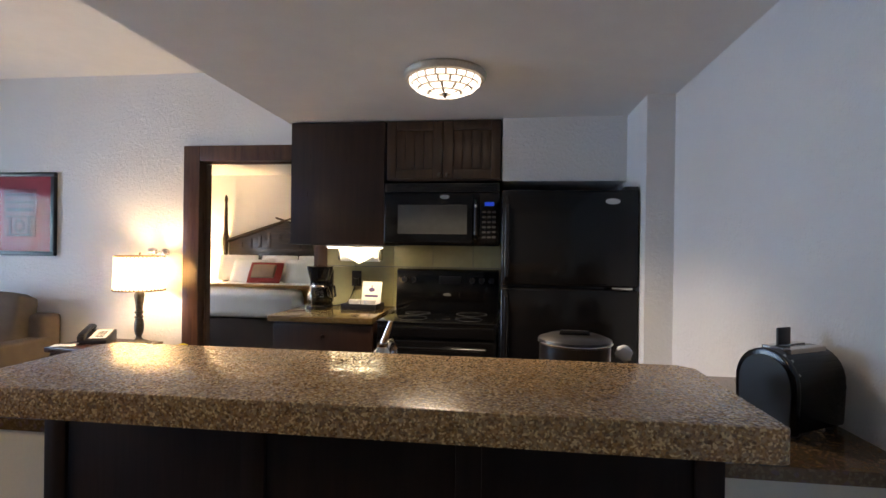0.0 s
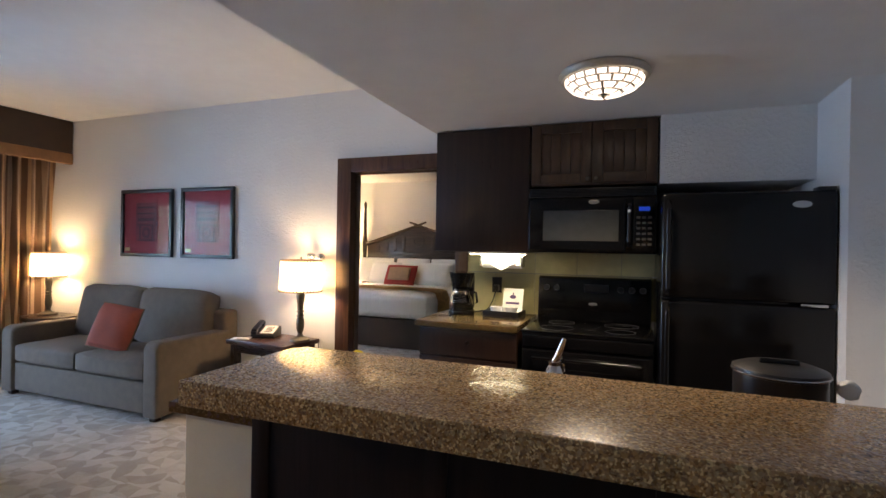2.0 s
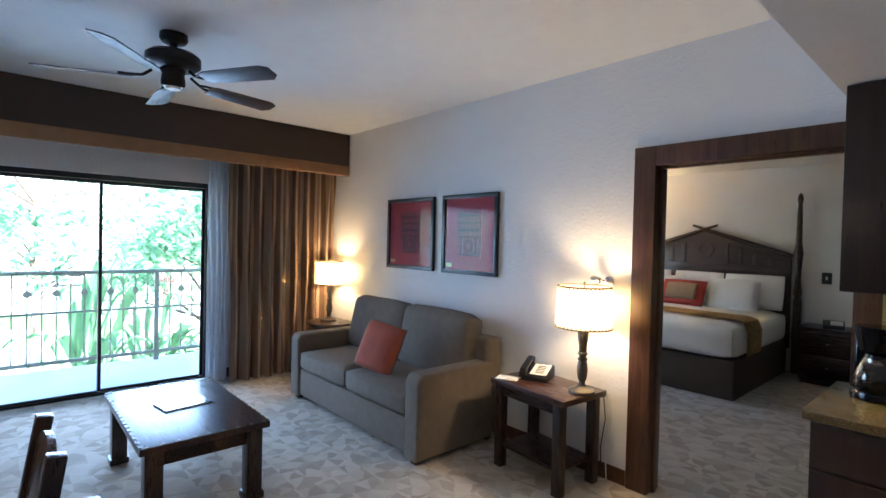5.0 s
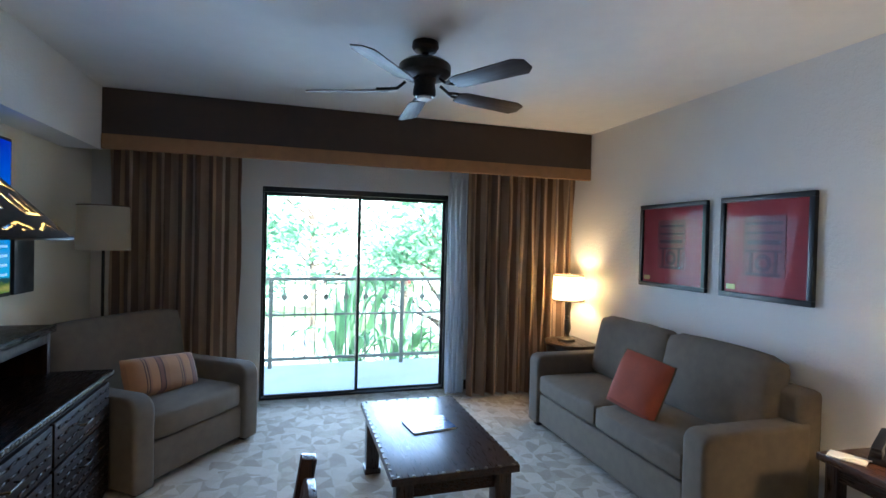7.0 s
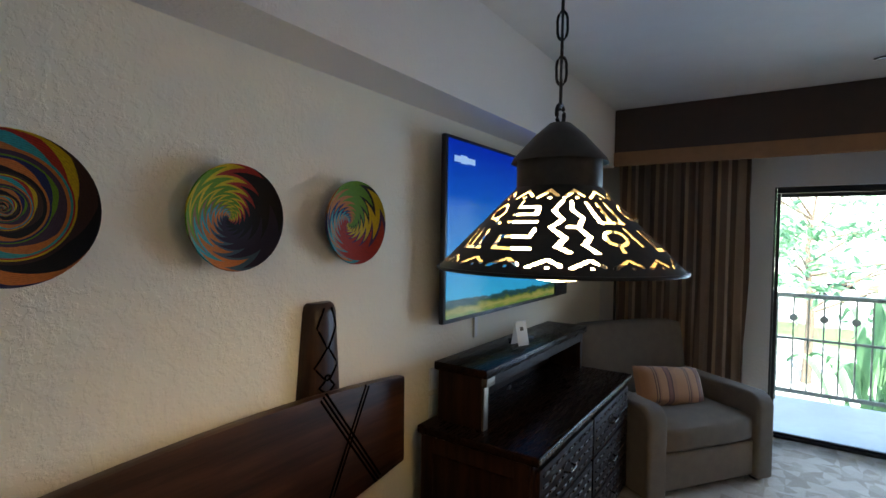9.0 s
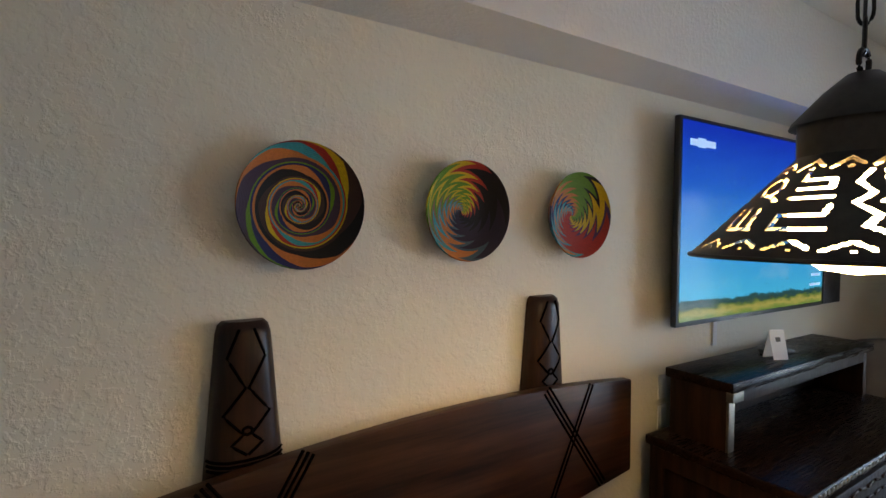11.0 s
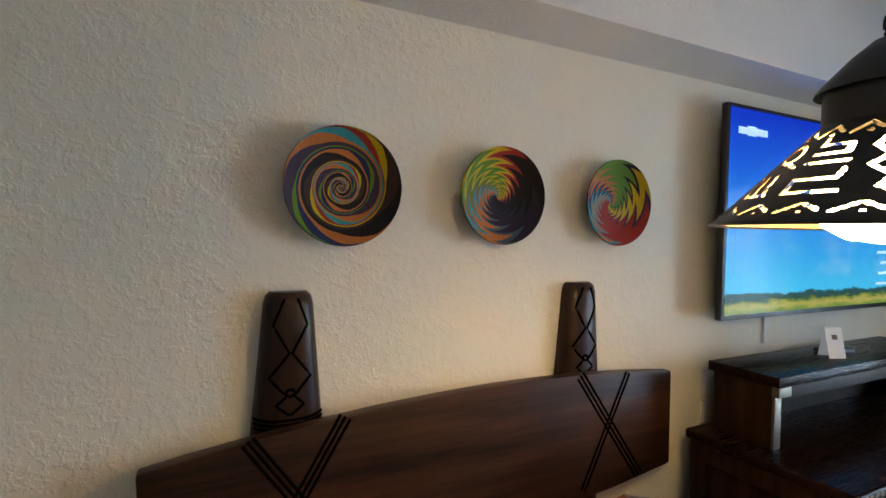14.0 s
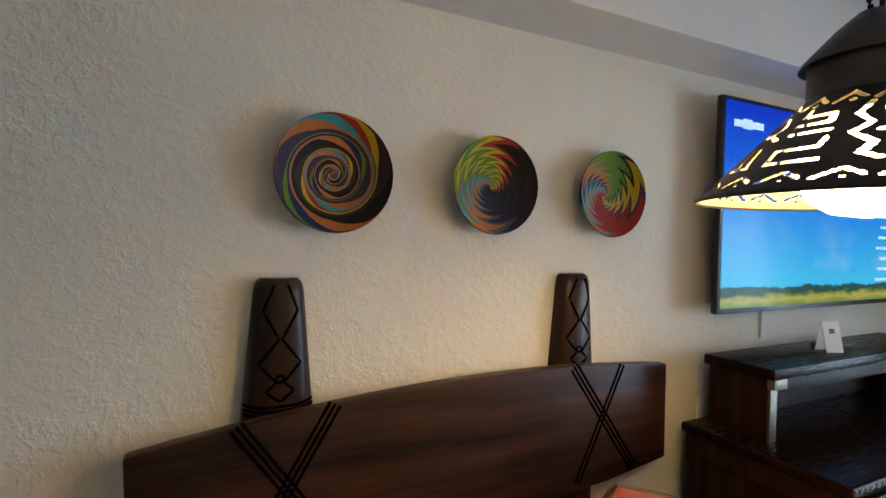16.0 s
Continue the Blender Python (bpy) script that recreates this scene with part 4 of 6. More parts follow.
# standing lamp behind the armchair
fl = thing("floor_lamp", pose(-5.40, 0.31, 0), "unlit floor lamp with a pale drum shade behind the armchair", "lamp")
part("base", lathe([(0, 0), (0.13, 0), (0.13, 0.015), (0.02, 0.03), (0, 0.03)], 28), DARKMETAL, fl)
part("pole", tube([(0, 0, 0.03), (0, 0, 1.62)], 0.011, 10), DARKMETAL, fl)
s = part("shade", lathe([(0.175, 1.47), (0.165, 1.80), (0.163, 1.80), (0.173, 1.47), (0.175, 1.47)], 40), SHADE, fl, "pale linen drum shade")
part("trim", ring(0.166, 1.80), OLIVE, s)
part("spider", tube([(-0.163, 0, 1.62), (0.163, 0, 1.62)], 0.002, 5), DARKMETAL, s)

# ceiling fan
fan = thing("ceiling_fan", pose(-3.90, 2.39, HI), "dark bronze ceiling fan with five brown blades, at rest", "ceiling fan")
part("canopy", lathe([(0, 0), (0.075, 0), (0.078, -0.03), (0.065, -0.05), (0.035, -0.06), (0, -0.06)], 32), DARKMETAL, fan)
part("rod", tube([(0, 0, -0.055), (0, 0, -0.12)], 0.022, 12), DARKMETAL, fan)
part("motor", lathe([(0, -0.10), (0.06, -0.10), (0.125, -0.115), (0.15, -0.135), (0.15, -0.18), (0.125, -0.20), (0.07, -0.215), (0.06, -0.24), (0.066, -0.275), (0.066, -0.30), (0.055, -0.315), (0, -0.315)], 40), DARKMETAL, fan)
part("lens", lathe([(0, -0.316), (0.045, -0.316), (0.04, -0.327), (0, -0.333)], 24), PAPER, fan, "pale frosted lens")
FANBLADE = wood("fan_blade_wood", (0.035, 0.020, 0.014), (0.07, 0.042, 0.03), 0.42, 0, 1.0, 0.0, 0.3)
for k in range(5):
    rot = pose(0, 0, -0.275, 0, 0, 32 + 72 * k)
    bl = part("blade", prism([(0.22, -0.045), (0.26, -0.062), (0.64, -0.072), (0.695, -0.045), (0.70, 0.03), (0.66, 0.07), (0.26, 0.058), (0.22, 0.045)], 0.007, "z", -0.0035, 0.002), FANBLADE, fan, m=rot @ pose(0, 0, 0, -13, 0, 0))
    part("bracket", tube([(0.11, 0, 0.05), (0.16, 0.0, 0.014), (0.20, 0.02, 0.009), (0.28, 0.02, 0.009)], 0.009, 8), DARKMETAL, bl)
    part("bracket", tube([(0.16, 0, 0.014), (0.20, -0.02, 0.009), (0.28, -0.02, 0.009)], 0.008, 8), DARKMETAL, bl)

# ---------------------------------------------------------------- south wall: television, dresser, dining corner


def screen_mat():
    """A lit picture: deep blue sky paling to cyan above low green hills."""
    m, t, b = nodes_of("lit_screen")
    tc = t.nodes.new("ShaderNodeTexCoord")
    sp = t.nodes.new("ShaderNodeSeparateXYZ")
    t.links.new(tc.outputs["Object"], sp.inputs[0])
    wob = noise_tex(t, coords(t, (9, 1, 30)), 1.0, 10, 0.7)
    z = t.nodes.new("ShaderNodeMath")
    z.operation = "MULTIPLY_ADD"
    t.links.new(wob, z.inputs[0])
    z.inputs[1].default_value = 0.10
    t.links.new(sp.outputs[2], z.inputs[2])
    r = t.nodes.new("ShaderNodeValToRGB")
    el = r.color_ramp.elements
    stops = ((0.0, (0.12, 0.26, 0.06)), (0.03, (0.42, 0.42, 0.12)), (0.055, (0.10, 0.20, 0.05)), (0.065, (0.02, 0.08, 0.08)), (0.092, (0.02, 0.10, 0.12)), (0.098, (0.02, 0.55, 1.0)), (0.42, (0.0, 0.30, 0.95)), (0.72, (0.0, 0.12, 0.85)), (1.0, (0.0, 0.03, 0.62)))
    while len(el) < len(stops):
        el.new(0.5)
    for e, (p, c) in zip(el, stops):
        e.position = p
        e.color = (*c, 1)
    t.links.new(ramp(t, z.outputs[0], -0.385, 0.50), r.inputs[0])
    cloud = noise_tex(t, coords(t, (2.2, 1, 4.5)), 1.4, 5)
    low = ramp(t, sp.outputs[2], -0.28, 0.1, 1.0, 0.0)
    up = ramp(t, sp.outputs[2], -0.30, -0.26, 0.0, 1.0)
    mu = t.nodes.new("ShaderNodeMath")
    mu.operation = "MULTIPLY"
    t.links.new(ramp(t, cloud, 0.52, 0.75, 0, 0.22), mu.inputs[0])
    mm = t.nodes.new("ShaderNodeMath")
    mm.operation = "MULTIPLY"
    t.links.new(low, mm.inputs[0])
    t.links.new(up, mm.inputs[1])
    t.links.new(mm.outputs[0], mu.inputs[1])
    col = mix(t, mu.outputs[0], r.outputs[0], (0.55, 0.85, 0.95))
    t.links.new(col, b.inputs["Emission Color"])
    b.inputs["Emission Strength"].default_value = SCREEN
    b.inputs["Base Color"].default_value = (0.004, 0.004, 0.005, 1)
    b.inputs["Specular IOR Level"].default_value = 0.04
    b.inputs["Roughness"].default_value = 0.12
    return m


TX0, TX1, TZ0, TZ1 = -4.64, -3.205, 1.212, 2.135
tw, th = TX1 - TX0, TZ1 - TZ0
tv = thing("television", pose((TX0 + TX1) / 2, 0.055, (TZ0 + TZ1) / 2), "large flat television showing a blue sky landscape", "television")
part("housing", block(-tw / 2, tw / 2, 0.0, 0.03, -th / 2, th / 2, 0.008), BLACKMAT, tv)
scr = part("screen", block(-tw / 2 + 0.018, tw / 2 - 0.018, 0.028, 0.0325, -th / 2 + 0.024, th / 2 - 0.018), screen_mat(), tv, "lit screen with a blue sky over green hills")
UI = glow("screen_text", (0.35, 0.62, 1.0), 0.9 * SCREEN)
for k in range(9):
    part("text_bar", block(-tw / 2 + 0.045, -tw / 2 + 0.14 + 0.02 * (k % 3), 0.0325, 0.0335, 0.10 - 0.055 * k, 0.115 - 0.055 * k), UI, scr)
part("text_bar", block(tw / 2 - 0.27, tw / 2 - 0.07, 0.0325, 0.0335, th / 2 - 0.125, th / 2 - 0.095), UI, scr)
part("text_bar", block(tw / 2 - 0.19, tw / 2 - 0.13, 0.0325, 0.0336, th / 2 - 0.13, th / 2 - 0.088), UI, scr)
part("mount", block(-0.25, 0.25, -0.083, -0.014, -0.2, 0.2, 0.004), BLACKMAT, tv)
part("badge", block(-0.02, 0.02, 0.03, 0.032, -th / 2 + 0.006, -th / 2 + 0.014), PEWTER, tv)
single("media_box", block(-0.12, 0.12, 0.0, 0.07, -0.22, 0.22, 0.006), BLACKMAT, "black media box fixed to the wall beside the television", "media box", m=pose(-4.90, YS, 1.42))
single("cable_cover", block(-0.018, 0.018, 0.0, 0.012, 1.06, 1.26, 0.003), WALL, "off-white cable cover running down from the television", "cable cover", m=pose(-3.70, YS, 0))
for zz in (0.915, 0.777):
    o = thing("outlet", pose(-3.285, YS, zz), "white wall outlet plate beside the dresser", "outlet", "wall outlets")
    part("plate", block(-0.03, 0.03, 0.0, 0.006, -0.055, 0.055, 0.002), PAPER, o)
    part("socket", block(-0.016, 0.016, 0.006, 0.009, -0.04, 0.04, 0.002), WHITE, o)

DTOP = wood("dark_dresser_top_wood", (0.006, 0.003, 0.002), (0.020, 0.009, 0.005), 0.24, 0, 1.0, 0.0, 0.07)
DW = wood("dresser_wood", (0.009, 0.0045, 0.003), (0.032, 0.015, 0.008), 0.42, 2, 1.0, 0.0, 0.12)
dr = thing("dresser", pose(-3.825, 0.0, 0), "dark carved wooden dresser with a raised shelf top", "dresser")
part("body", block(-0.655, 0.775, 0.08, 0.63, 0.03, 0.745, 0.006), DW, dr)
part("top", block(-0.675, 0.80, 0.07, 0.665, 0.745, 0.785, 0.012, 3), DTOP, dr)
part("plinth", block(-0.64, 0.76, 0.10, 0.61, 0.0, 0.031), ESPRESSO, dr)
part("side_stile", block(0.775, 0.79, 0.09, 0.15, 0.05, 0.744, 0.003), DW, dr)
part("side_stile", block(0.775, 0.79, 0.55, 0.62, 0.05, 0.744, 0.003), DW, dr)
part("side_rail", block(0.775, 0.789, 0.151, 0.549, 0.67, 0.744, 0.003), DW, dr)
part("side_rail", block(0.775, 0.789, 0.151, 0.549, 0.05, 0.12, 0.003), DW, dr)
part("shelf_top", block(-0.672, 0.705, 0.095, 0.375, 1.02, 1.06, 0.006), DTOP, dr, "polished dark raised shelf")
part("shelf_side", block(0.655, 0.69, 0.11, 0.35, 0.784, 1.021, 0.004), DW, dr)
part("shelf_side", block(-0.66, -0.62, 0.11, 0.35, 0.784, 1.021, 0.004), DW, dr)
part("shelf_back", block(-0.619, 0.654, 0.11, 0.13, 0.784, 1.021), DW, dr)
part("shelf_apron", block(-0.619, 0.654, 0.33, 0.35, 0.96, 1.021, 0.003), DW, dr)
part("strap", block(0.63, 0.707, 0.35, 0.378, 0.985, 1.022, 0.003), PEWTER, dr, "pale metal corner strap")
part("strap", block(0.65, 0.693, 0.345, 0.356, 0.784, 0.985, 0.003), PEWTER, dr, "pale metal corner strap")
stud = mesh_of("stud", block(-0.013, 0.013, -0.004, 0.004, -0.008, 0.008, 0.003, 1), PEWTER)
for k in range(46):
    ob = new("stud", stud)
    ob.parent = dr
    ob.matrix_local = pose(-0.66 + 1.445 * k / 45, 0.664, 0.768, 0, 18 * (-1) ** k, 0)
rnd = random.Random(4)
chip = mesh_of("carving", block(-0.026, 0.026, 0, 0.007, -0.006, 0.006, 0.002, 1), ESPRESSO)
for row in range(3):
    z0 = 0.075 + 0.218 * row
    for col in range(2):
        x0 = -0.645 + 0.71 * col
        d = part("drawer", block(x0, x0 + 0.69, 0.63, 0.652, z0, z0 + 0.205, 0.005), DW, dr)
        part("pull", tube([(x0 + 0.32, 0.652, z0 + 0.10), (x0 + 0.33, 0.68, z0 + 0.10), (x0 + 0.41, 0.68, z0 + 0.10), (x0 + 0.42, 0.652, z0 + 0.10)], 0.005, 6), DARKMETAL, d, "dark metal pull")
        for a in range(9):
            for b in range(4):
                ob = new("carving", chip)
                ob.parent = d
                ob.matrix_local = pose(x0 + 0.05 + 0.073 * a, 0.652, z0 + 0.03 + 0.048 * b, 0, (6 if (a + b) % 2 else -6) + rnd.uniform(-5, 5), 0)
cd = thing("tent_card", pose(-3.69, 0.265, 1.06, 0, 0, -22), "white folded tent card standing on the dresser", "card")
part("face", xform(block(-0.038, 0.038, -0.001, 0.001, 0, 0.135), pose(0, 0.03, 0, 14)), PAPER, cd)
part("face", xform(block(-0.038, 0.038, -0.001, 0.001, 0, 0.135), pose(0, -0.032, 0, -14)), PAPER, cd)
part("print", xform(block(-0.012, 0.012, 0.001, 0.002, 0.08, 0.10), pose(0, 0.03, 0, 14)), PEWTER, cd)
single("remote_control", block(-0.025, 0.025, -0.08, 0.08, 0, 0.02, 0.006), BLACKMAT, "black remote control lying on the dresser", "remote", m=pose(-3.80, 0.22, 1.06, 0, 0, 70))


# woven bowls


def basket_mat(name, cols, turns, twist, zig, jag, phase=0.0):
    """Coiled colours: bands that wind round the centre, with saw-tooth borders."""
    m, t, b = nodes_of(name)
    tc = t.nodes.new("ShaderNodeTexCoord")
    sp = t.nodes.new("ShaderNodeSeparateXYZ")
    t.links.new(tc.outputs["Object"], sp.inputs[0])

    def op(kind, a, c=None, d=None):
        n = t.nodes.new("ShaderNodeMath")
        n.operation = kind
        for s, v in zip(n.inputs, (a, c, d)):
            if v is None:
                continue
            if isinstance(v, (int, float)):
                s.default_value = v
            else:
                t.links.new(v, s)
        return n.outputs[0]

    x, y = sp.outputs[0], sp.outputs[1]
    r = op("SQRT", op("ADD", op("MULTIPLY", x, x), op("MULTIPLY", y, y)))
    ang = op("DIVIDE", op("ARCTAN2", y, x), 6.2832)
    lr = op("LOGARITHM", op("ADD", r, 0.012), 2.71828)
    saw = op("PINGPONG", op("MULTIPLY", lr, jag), 0.5)
    u = op("ADD", op("ADD", op("MULTIPLY", ang, turns), op("MULTIPLY_ADD", lr, twist, phase)), op("MULTIPLY", saw, zig))
    f = op("FRACT", u)
    rp = t.nodes.new("ShaderNodeValToRGB")
    rp.color_ramp.interpolation = "CONSTANT"
    el = rp.color_ramp.elements
    while len(el) < len(cols):
        el.new(0.5)
    pos = 0.0
    for e, (w, c) in zip(el, cols):
        e.position = pos
        e.color = (*c, 1)
        pos += w
    t.links.new(f, rp.inputs[0])
    coil = op("SINE", op("MULTIPLY", r, 1500.0))
    fib = noise_tex(t, coords(t), 180, 3)
    c = mix(t, ramp(t, fib, 0.35, 0.7, 0, 0.28), rp.outputs[0], (0.02, 0.015, 0.015))
    t.links.new(c, b.inputs["Base Color"])
    b.inputs["Roughness"].default_value = 0.5
    b.inputs["Specular IOR Level"].default_value = 0.2
    bump(t, b, coil, 0.35, 0.001)
    return m


K, OR, YE, GR, TE, RE, NV, PU, BR = (0.010, 0.008, 0.010), (0.52, 0.16, 0.04), (0.56, 0.40, 0.015), (0.10, 0.24, 0.015), (0.02, 0.30, 0.34), (0.36, 0.03, 0.02), (0.015, 0.02, 0.09), (0.05, 0.03, 0.06), (0.05, 0.025, 0.02)
B1 = basket_mat("coiled_wire_a", [(0.12, BR), (0.06, YE), (0.06, RE), (0.08, TE), (0.10, OR), (0.16, PU), (0.06, GR), (0.09, NV), (0.10, OR), (0.17, K)], 1, -1.35, 0.30, 2.6)
B2 = basket_mat("coiled_wire_b", [(0.05, (0.22, 0.13, 0.08)), (0.06, TE), (0.10, OR), (0.06, (0.05, 0.10, 0.13)), (0.19, (0.022, 0.016, 0.034)), (0.20, K), (0.07, RE), (0.06, YE), (0.10, GR), (0.05, YE), (0.06, GR)], 1, -0.20, 0.26, 4.2, -0.48)
B3 = basket_mat("coiled_wire_c", [(0.07, TE), (0.05, OR), (0.04, TE), (0.24, RE), (0.05, (0.07, 0.03, 0.09)), (0.12, YE), (0.05, K), (0.19, GR), (0.11, OR), (0.08, NV)], 1, -0.20, 0.26, 4.4, -0.48)
for px, pr, mt, lb in ((-1.608, 0.171, B1, "woven wire wall bowl with orange, teal and brown spirals"), (-2.148, 0.163, B2, "woven wire wall bowl, half black, half green and orange"), (-2.666, 0.162, B3, "woven wire wall bowl with red, green and yellow zigzags")):
    bm = lathe([(0, 0.012), (pr * 0.45, 0.016), (pr * 0.8, 0.034), (pr * 0.97, 0.062), (pr, 0.066), (pr * 1.01, 0.06), (pr * 0.85, 0.024), (pr * 0.5, 0.002), (0, 0)], 56)
    single("woven_bowl", bm, mt, lb, "wall bowl", "woven wall bowls", m=pose(px, YS + 0.002, 1.69, -90, 0, 0))

# carved bench against the wall
bn = thing("bench", pose(-2.03, 0.0, 0), "dark carved wooden bench with a broad plank back", "bench")
POSTW = wood("dark_post_wood", (0.010, 0.004, 0.0025), (0.042, 0.017, 0.008), 0.34, 2, 0.7, 0.05, 0.25)
CARVE = plain("carved_groove", (0.004, 0.0025, 0.002), 0.95, grain=90, vary=0.2, spec=0.0)
top_edge = [(0.93 - 1.83 * k / 18, 1.067 - 0.076 * (0.93 - 1.83 * k / 18 + 0.2) ** 2) for k in range(19)]
bot_edge = [(-0.905, 0.655), (-0.60, 0.615), (-0.2, 0.59), (0.2, 0.59), (0.60, 0.615), (0.92, 0.655)]
bb = part("plank", prism(top_edge + bot_edge, 0.045, "y", 0.03, 0.010), PLANK, bn, "broad bowed plank with carved crossed lines")


def groove(x0, z0, x1, z1, off):
    a, b = Vector((x0, 0, z0)), Vector((x1, 0, z1))
    d = (b - a).normalized()
    s = Vector((-d.z, 0, d.x)) * off
    return tube([a + s + Vector((0, 0.0745, 0)), b + s + Vector((0, 0.0745, 0))], 0.0048, 6)


for x0, z0, x1, z1 in ((0.68, 1.008, 0.43, 0.655), (0.423, 1.038, 0.648, 0.655), (-0.431, 1.06, -0.729, 0.648)):
    for off in (-0.016, 0, 0.016):
        part("groove", groove(x0, z0, x1, z1, off), CARVE, bb)
for off in (-0.009, 0.009):
    part("groove", groove(-0.661, 1.048, -0.455, 0.637, off), CARVE, bb)


def back_post(cx):
    """A tapering post, rounded across its front, with carved lozenges."""
    def half(z):
        return 0.112 - 0.010 * z if z < 0.95 else 0.1025 - 0.085 * (z - 0.95)
    zs = [0.0, 0.5, 0.95, 1.1, 1.25, 1.355, 1.378, 1.388]
    bm, rows = bmesh.new(), []
    for z in zs:
        w, d = half(z) - (0.014 if z > 1.38 else 0.004 if z > 1.37 else 0), (0.062 if z < 1.37 else 0.054 if z < 1.38 else 0.042)
        rows.append([bm.verts.new((cx + w * math.cos(a), -0.026 + d * math.sin(a) ** 0.6, z)) for a in [math.pi * k / 14 for k in range(15)]])
    for p, q in zip(rows, rows[1:]):
        for k in range(15):
            bm.faces.new((p[k], p[(k + 1) % 15], q[(k + 1) % 15], q[k]))
    bm.faces.new(rows[-1])
    bm.faces.new(rows[0][::-1])
    po = part("post", bm, POSTW, bn, "tapered rounded back post with carved lozenges")

    def front(u, z):
        a = math.acos(max(-1, min(1, u / half(z))))
        return (cx + u, -0.0255 + 0.062 * math.sin(a) ** 0.6, z)

    def carve(pts):
        line = []
        for (u0, z0), (u1, z1) in zip(pts, pts[1:]):
            line += [front(u0 + (u1 - u0) * k / 5, z0 + (z1 - z0) * k / 5) for k in range(5)]
        part("groove", tube(line + [front(*pts[-1])], 0.0040, 6), CARVE, po)
    for sgn in (-1, 1):
        carve([(sgn * 0.018, 1.372), (sgn * 0.046, 1.300), (sgn * 0.004, 1.222), (sgn * 0.056, 1.155), (sgn * 0.010, 1.103), (sgn * 0.038, 1.078), (sgn * 0.002, 1.050)])
    carve([(0.012 * math.cos(a), 1.112 + 0.010 * math.sin(a)) for a in [k * math.pi / 4 for k in range(9)]])
    for z0 in (1.012, 1.024, 1.036):
        carve([(-0.092, z0 + 0.006), (-0.045, z0), (0.045, z0), (0.092, z0 + 0.006)])


back_post(0.568)
back_post(-0.485)
part("seat", block(-0.92, 0.92, 0.03, 0.47, 0.40, 0.44, 0.008), PLANK, bn)
for sx in (-1, 1):
    part("leg", block(sx * 0.85 - 0.035, sx * 0.85 + 0.035, 0.40, 0.46, 0, 0.401, 0.006), PLANK, bn)
part("seat_pad", xform(soft_block(1.76, 0.40, 0.06, 0.02, 0.006, 9), pose(0, 0.265, 0.44)), TERRA, bn, "terracotta seat pad")
throw_pillow(pose(-2.50, 0.25, 0.60, 15, 20, 180), "terracotta throw pillow leaning on the bench", TERRA, 0.30, 0.30, 0.11)

# round dining table
dt = thing("dining_table", pose(-2.12, 0.98, 0), "round dark wooden dining table with a hammered rim", "table")
RIM = plain("worn_table_edge", (0.30, 0.24, 0.18), 0.35, 0.4, grain=40, vary=0.3)
tp = part("tabletop", lathe([(0, 0.70), (0.60, 0.70), (0.625, 0.71), (0.63, 0.725), (0.622, 0.742), (0.61, 0.748), (0, 0.75)], 72), wood("table_wood", (0.022, 0.010, 0.007), (0.06, 0.03, 0.018), 0.30, 0, 0.5, 0.12), dt)
rim_notch = mesh_of("notch", lathe([(0, 0), (0.007, 0), (0.006, 0.004), (0, 0.005)], 8), ESPRESSO)
for k in range(60):
    a = 2 * math.pi * k / 60
    ob = new("notch", rim_notch)
    ob.parent = tp
    ob.location = (0.614 * math.cos(a), 0.614 * math.sin(a), 0.7445)
part("pedestal", lathe([(0, 0.05), (0.10, 0.05), (0.075, 0.15), (0.06, 0.35), (0.085, 0.5), (0.12, 0.66), (0.16, 0.70), (0, 0.70)], 28), ESPRESSO_Z, dt)
for k in range(4):
    part("foot", block(0.02, 0.36, -0.045, 0.045, 0, 0.07, 0.012), ESPRESSO, dt, m=pose(0, 0, 0, 0, 0, 45 + 90 * k))


CARVEDARK = plain("dark_joint", (0.004, 0.003, 0.002), 0.9, grain=90, vary=0.2, spec=0.1)


def dining_chair(m):
    """A chair with leaning back posts and an arched splat; it faces -y."""
    c = thing("dining_chair", m, "dark-stained wooden dining chair with an arched back and terracotta seat", "chair", "chairs round the table")
    part("seat", block(-0.22, 0.22, -0.42, 0.0, 0.41, 0.445, 0.01), ESPRESSO, c)
    part("seat_pad", xform(soft_block(0.42, 0.39, 0.045, 0.018, 0.006, 2), pose(0, -0.21, 0.445)), TERRA, c, "terracotta seat pad")
    lean = pose(0, -0.01, 0.44, -9)
    arch = [(0.158 * math.cos(math.pi * k / 14), 0.435 + 0.075 * math.sin(math.pi * k / 14)) for k in range(15)]
    bk = part("backrest", xform(prism(arch + [(-0.158, 0.0), (0.158, 0.0)], 0.024, "y", -0.010, 0.006), lean), ESPRESSO_Z, c, "broad arched plank back")
    for gx in (-0.053, 0.053):
        part("board_joint", xform(block(gx - 0.003, gx + 0.003, 0.0135, 0.0155, 0.02, 0.47), lean), CARVEDARK, bk)
    for sx in (-1, 1):
        part("post", xform(prism([(sx * 0.205 - 0.034, -0.02), (sx * 0.205 + 0.034, -0.02), (sx * 0.192 + 0.025, 0.515), (sx * 0.192 - 0.025, 0.515)], 0.046, "y", -0.022, 0.006), lean), ESPRESSO_Z, c)
        part("back_leg", block(sx * 0.205 - 0.026, sx * 0.205 + 0.026, -0.035, 0.015, 0, 0.43, 0.005), ESPRESSO_Z, c)
        part("leg", block(sx * 0.19 - 0.022, sx * 0.19 + 0.022, -0.41, -0.365, 0, 0.411, 0.005), ESPRESSO_Z, c)
        part("stretcher", block(sx * 0.19 - 0.012, sx * 0.19 + 0.012, -0.365, -0.035, 0.15, 0.185, 0.003), ESPRESSO, c)
    return c


